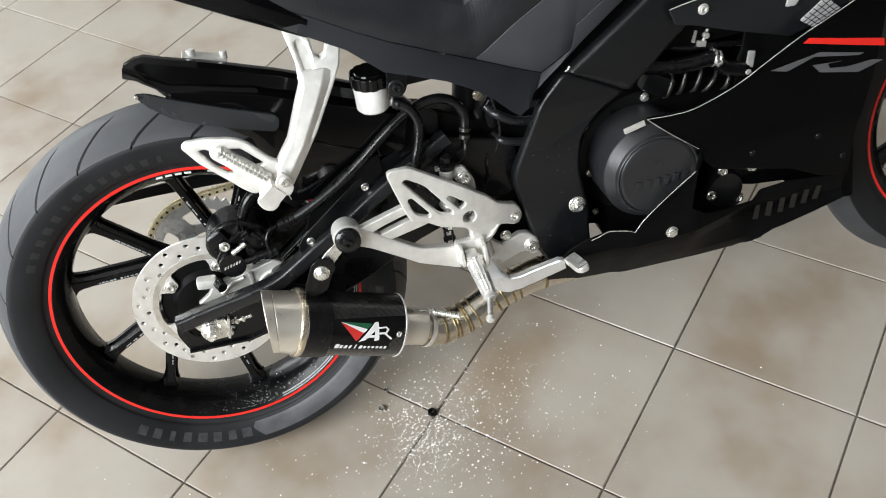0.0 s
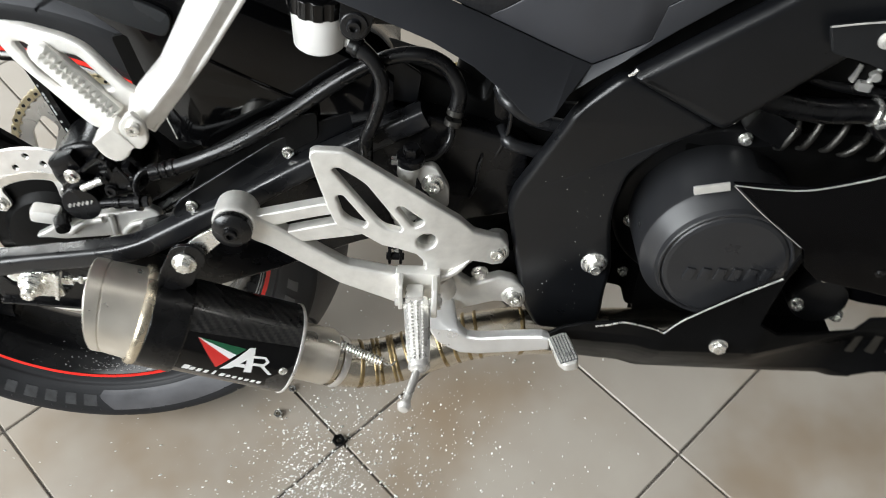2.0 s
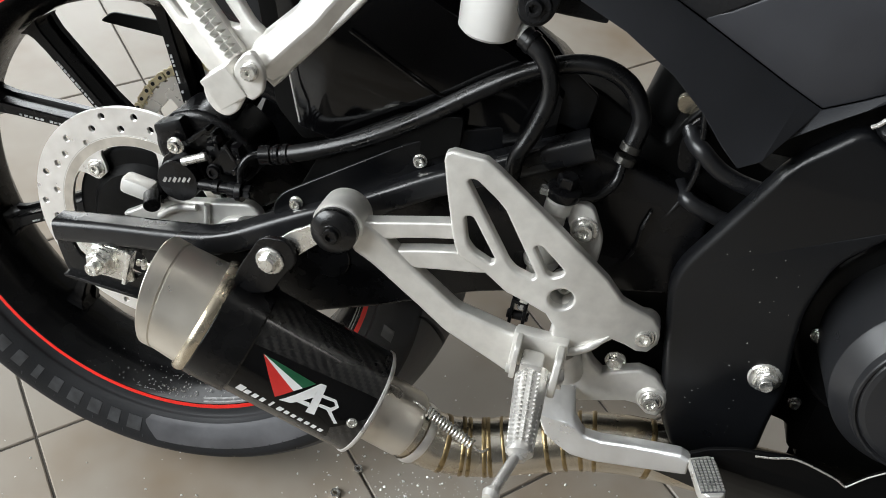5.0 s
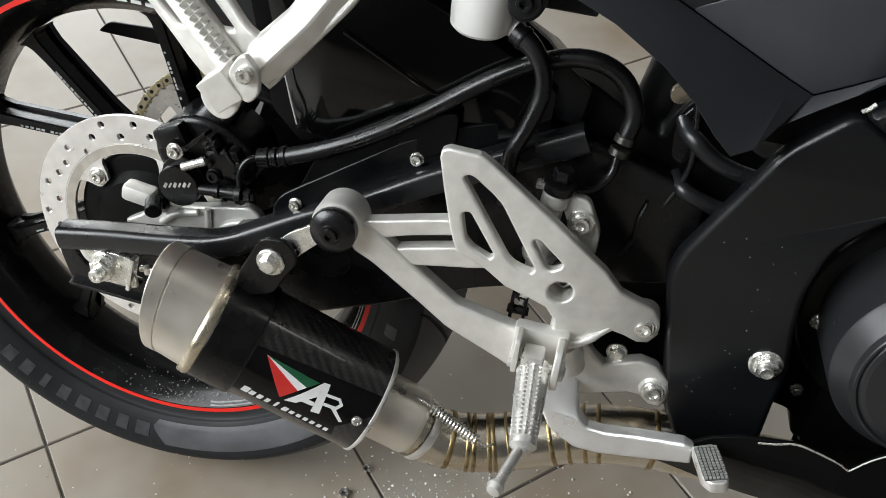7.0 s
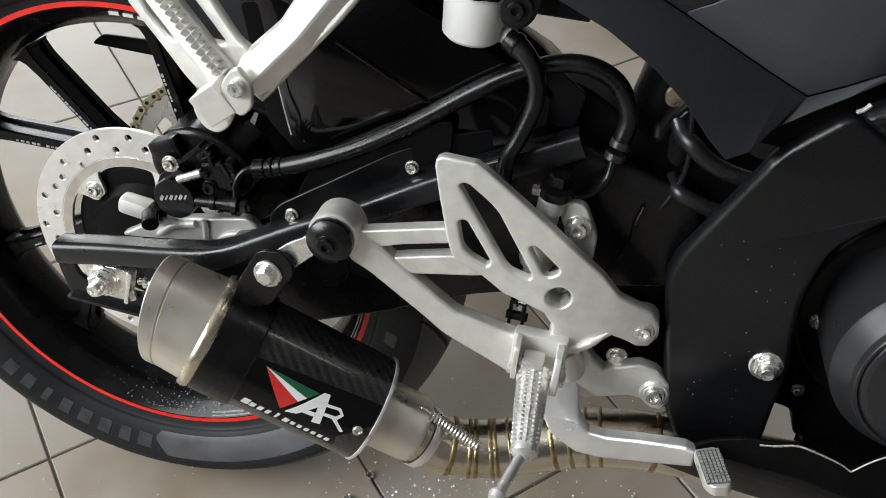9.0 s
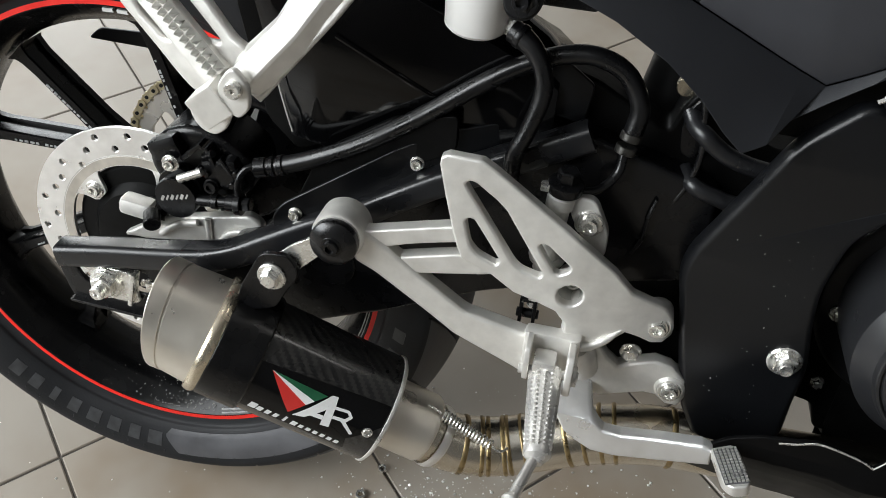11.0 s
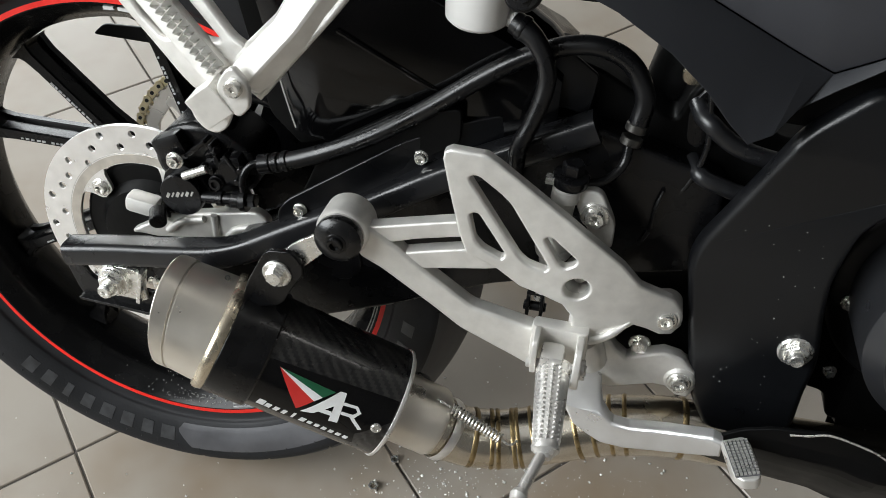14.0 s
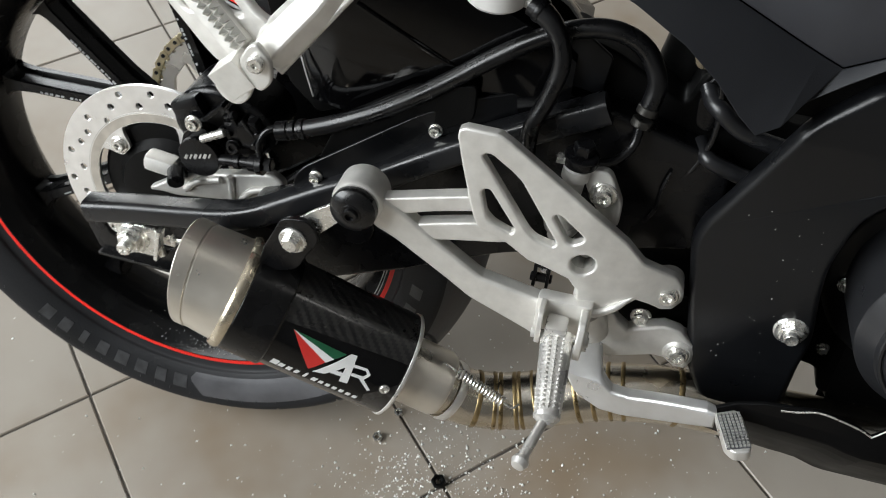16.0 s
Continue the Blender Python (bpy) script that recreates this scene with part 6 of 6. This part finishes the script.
U = [(0.16, -0.135, 0.47), (0.242, -0.14, 0.433), (0.3, -0.139, 0.397), (0.34, -0.137, 0.374), (0.365, -0.135, 0.362), (0.408, -0.13, 0.34), (0.4505, -0.1255, 0.3195), (0.479, -0.123, 0.3054), (0.495, -0.1215, 0.2975), (0.5095, -0.12, 0.2903), (0.525, -0.119, 0.283), (0.5405, -0.118, 0.276), (0.562, -0.119, 0.288), (0.585, -0.12, 0.3021), (0.5915, -0.124, 0.3357), (0.6579, -0.13, 0.3827), (0.7, -0.13, 0.41)]


def facet_y(x, z):
    """The side panel's facet lies in one plane."""
    return -0.0714 + 0.0009 * x - 0.1705 * z


U = U[:6] + [(x, facet_y(x, z), z) for x, y, z in U[6:]]
L = L[:11] + [(x, facet_y(x, z) + (-0.016, -0.01, -0.005, -0.001, 0.001, 0.001)[k - 11], z) for k, (x, y, z) in enumerate(L[11:], 11)]
T = [Vector(U[6]).lerp(Vector((0.5049, -0.132, 0.3579)), k / 4) if k < 4 else Vector((0.5049, -0.132, 0.3579)).lerp(Vector((0.65, -0.13, 0.445)), (k - 4) / 6) for k in range(11)]
T = [Vector((p.x, facet_y(p.x, p.z), p.z)) for p in T]
flank = part("seat_flank", loft([[Vector((p[0], p[1] + 0.05, p[2] + 0.012)) for p in L], [Vector(p) for p in L], [Vector(p) for p in U]]), M_PANEL, bike, "matte black seat side panel", 20)
thick(flank, 0.003, 0.002)
gp = part("grey_facet", loft([[Vector(p) for p in U[6:]], [T[0] + Vector((-0.0012, -0.0006, 0.003))] + T[1:]]), material("charcoal side panel", (0.041, 0.0425, 0.049), 0.45, vary=0.08, spec=0.4, scale=20, bump=0.08, bump_scale=1200), bike, "charcoal grey side panel facet", 20)
thick(gp, 0.003, 0.0015)
rise = [Vector((0, 0, 0)), Vector((-0.005, -0.004, 0.03)), Vector((-0.005, 0.004, 0.075)), Vector((0, 0.04, 0.12)), Vector((0, 0.125, 0.14))]
seat = part("seat", loft([[Vector(p) + o for p in U[:6]] + [p + o for p in T] for o in rise]), M_SEAT, bike, "black textured leather seat", 40)
thick(seat, 0.004, 0.002)
tail = part("tail_piece", loft([[Vector((0.06, -0.11, 0.5)), Vector((0.087, -0.125, 0.485)), Vector((0.163, -0.13, 0.443)), Vector((0.24, -0.13, 0.4))], [Vector((0.09, -0.13, 0.53)), Vector((0.12, -0.142, 0.508)), Vector((0.185, -0.145, 0.463)), Vector((0.245, -0.14, 0.424))], [Vector((0.12, -0.1, 0.56)), Vector((0.15, -0.11, 0.54)), Vector((0.21, -0.12, 0.5)), Vector((0.27, -0.12, 0.46))]]), M_PAINT, bike, "gloss black tail fairing", 25)
thick(tail, 0.003, 0.0015)
part("under_tray", plate([(0.2, 0.42), (0.42, 0.325), (0.47, 0.27), (0.5, 0.26), (0.52, 0.3), (0.45, 0.39), (0.25, 0.47)], -0.1, 0.1, r=0.01), M_DARK, bike, "black under seat tray")

# front wheel, only its rear edge shows
front = build_wheel("front_wheel", "black cast front wheel with red rim tape", (1.36, 0.0, -0.012), 0.55, False)
part("side_stand", tube([(0.56, 0.1, -0.05), (0.53, 0.17, -0.14), (0.5, 0.236, -0.2465)], 0.011, 12, 6), M_SATIN, bike, "black steel side stand")

# ---- loose things on the floor ----
def nut(name, x, y, r, h, mt, label, spin=0.0, tilt=0.0):
    bm = bmesh.new()
    ring = lathe([(r * 0.5, 0), (r * 0.94, 0), (r, h * 0.12), (r, h * 0.88), (r * 0.94, h), (r * 0.62, h), (r * 0.5, h * 0.85)], None, 6, closed=True)
    ob = part(name, ring, mt)
    bm.free()
    ob.matrix_world = pose(x, y, 0.0, tilt, 0, spin)
    return tagged(ob, label, "nut", group="nuts on the floor")


nut("nut", 0.212, -0.104, 0.0062, 0.006, M_ZINC, "small plated steel nut lying on the tiles", 20)
nut("nut", 0.227, -0.066, 0.0055, 0.005, M_ZINC, "small plated steel nut lying on the tiles", 50)
nut("flange_nut", 0.2965, -0.139, 0.0085, 0.007, M_DARK, "black flange nut lying on a tile joint", 10)


def chips(name, n, spots, size, mt, label):
    """Bright filings, scattered thinly round a few spots."""
    rng = random.Random(7)
    verts, faces = [], []
    for _ in range(n):
        cx, cy, sx, sy = spots[rng.choices(range(len(spots)), [s[4] for s in spots])[0]][:4]
        x, y = rng.gauss(cx, sx), rng.gauss(cy, sy)
        r = size * (0.35 + rng.random() ** 3 * 1.6)
        a = rng.random() * 6.28
        k = len(verts)
        for j in range(4):
            b = a + j * 1.57 + rng.uniform(-0.4, 0.4)
            verts.append((x + r * math.cos(b) * rng.uniform(0.7, 1.1), y + r * math.sin(b) * rng.uniform(0.7, 1.1), 0.0002))
        verts.append((x, y, r * rng.uniform(0.5, 1.1)))
        faces += [(k + j, k + (j + 1) % 4, k + 4) for j in range(4)]
    me = bpy.data.meshes.new(name)
    me.from_pydata(verts, [], faces)
    ob = part_mesh(name, me, mt, angle=1)
    return tagged(ob, label, "filings", kind="stuff")


chips("metal_filings", 2700, [(0.27, -0.185, 0.04, 0.045, 6), (0.33, -0.16, 0.07, 0.06, 3), (0.36, -0.1, 0.10, 0.09, 3), (0.3, -0.2, 0.16, 0.12, 2.5), (0.5, -0.1, 0.15, 0.1, 0.8), (0.0, -0.15, 0.2, 0.1, 0.5)], 0.0013, M_GRIT, "scattered bright metal filings on the floor tiles")



def rim_dust():
    """Pale specks caught in the bottom of the rear rim."""
    rng = random.Random(11)
    verts, faces = [], []
    for _ in range(210):
        u = min(1.0, abs(rng.gauss(0.25, 0.3)))
        r, y = 0.2245 - 0.03 * u, -0.0455 + 0.02 * u
        a = radians(rng.gauss(-82, 12))
        s, k = 0.00035 + 0.0008 * rng.random() ** 2, len(verts)
        c = Vector((r * math.cos(a), y, r * math.sin(a)))
        inward, along = Vector((-math.cos(a), -0.7, -math.sin(a))).normalized(), Vector((-math.sin(a), 0, math.cos(a)))
        over = inward.cross(along)
        verts += [c + along * s, c - along * s * 0.6 + over * s, c - along * s * 0.6 - over * s, c + inward * s * 1.3]
        faces += [(k, k + 1, k + 3), (k + 1, k + 2, k + 3), (k + 2, k, k + 3)]
    me = bpy.data.meshes.new("rim_dust")
    me.from_pydata(verts, [], faces)
    return tagged(part_mesh("rim_dust", me, M_GRIT, rear, angle=1), kind="stuff")


rim_dust()

# ---- floor tiles, one by one ----
tv, tf = tile_bm()
tile_me = bpy.data.meshes.new("tile")
tile_me.from_pydata(tv, [], tf)
tile_me.materials.append(M_TILE)
rng = random.Random(3)
rest_v, rest_f = [], []
for i in range(U0, U1):
    for j in range(V0, V1):
        dz = rng.uniform(-0.0004, 0.0004)
        if -8 <= i <= 8 and -7 <= j <= 9:
            ob = new("tile", tile_me)
            ob.parent = floor
            ob.location = ((i + 0.5) * TILE, (j + 0.5) * TILE, dz)
        else:
            k = len(rest_v)
            rest_v += [(x + (i + 0.5) * TILE, y + (j + 0.5) * TILE, z + dz) for x, y, z in tv]
            rest_f += [tuple(k + q for q in f) for f in tf]
me = bpy.data.meshes.new("far_tiles")
me.from_pydata(rest_v, [], rest_f)
me.materials.append(M_TILE)
far = new("far_tiles", me)
far.parent = floor
tagged(far, kind="stuff")
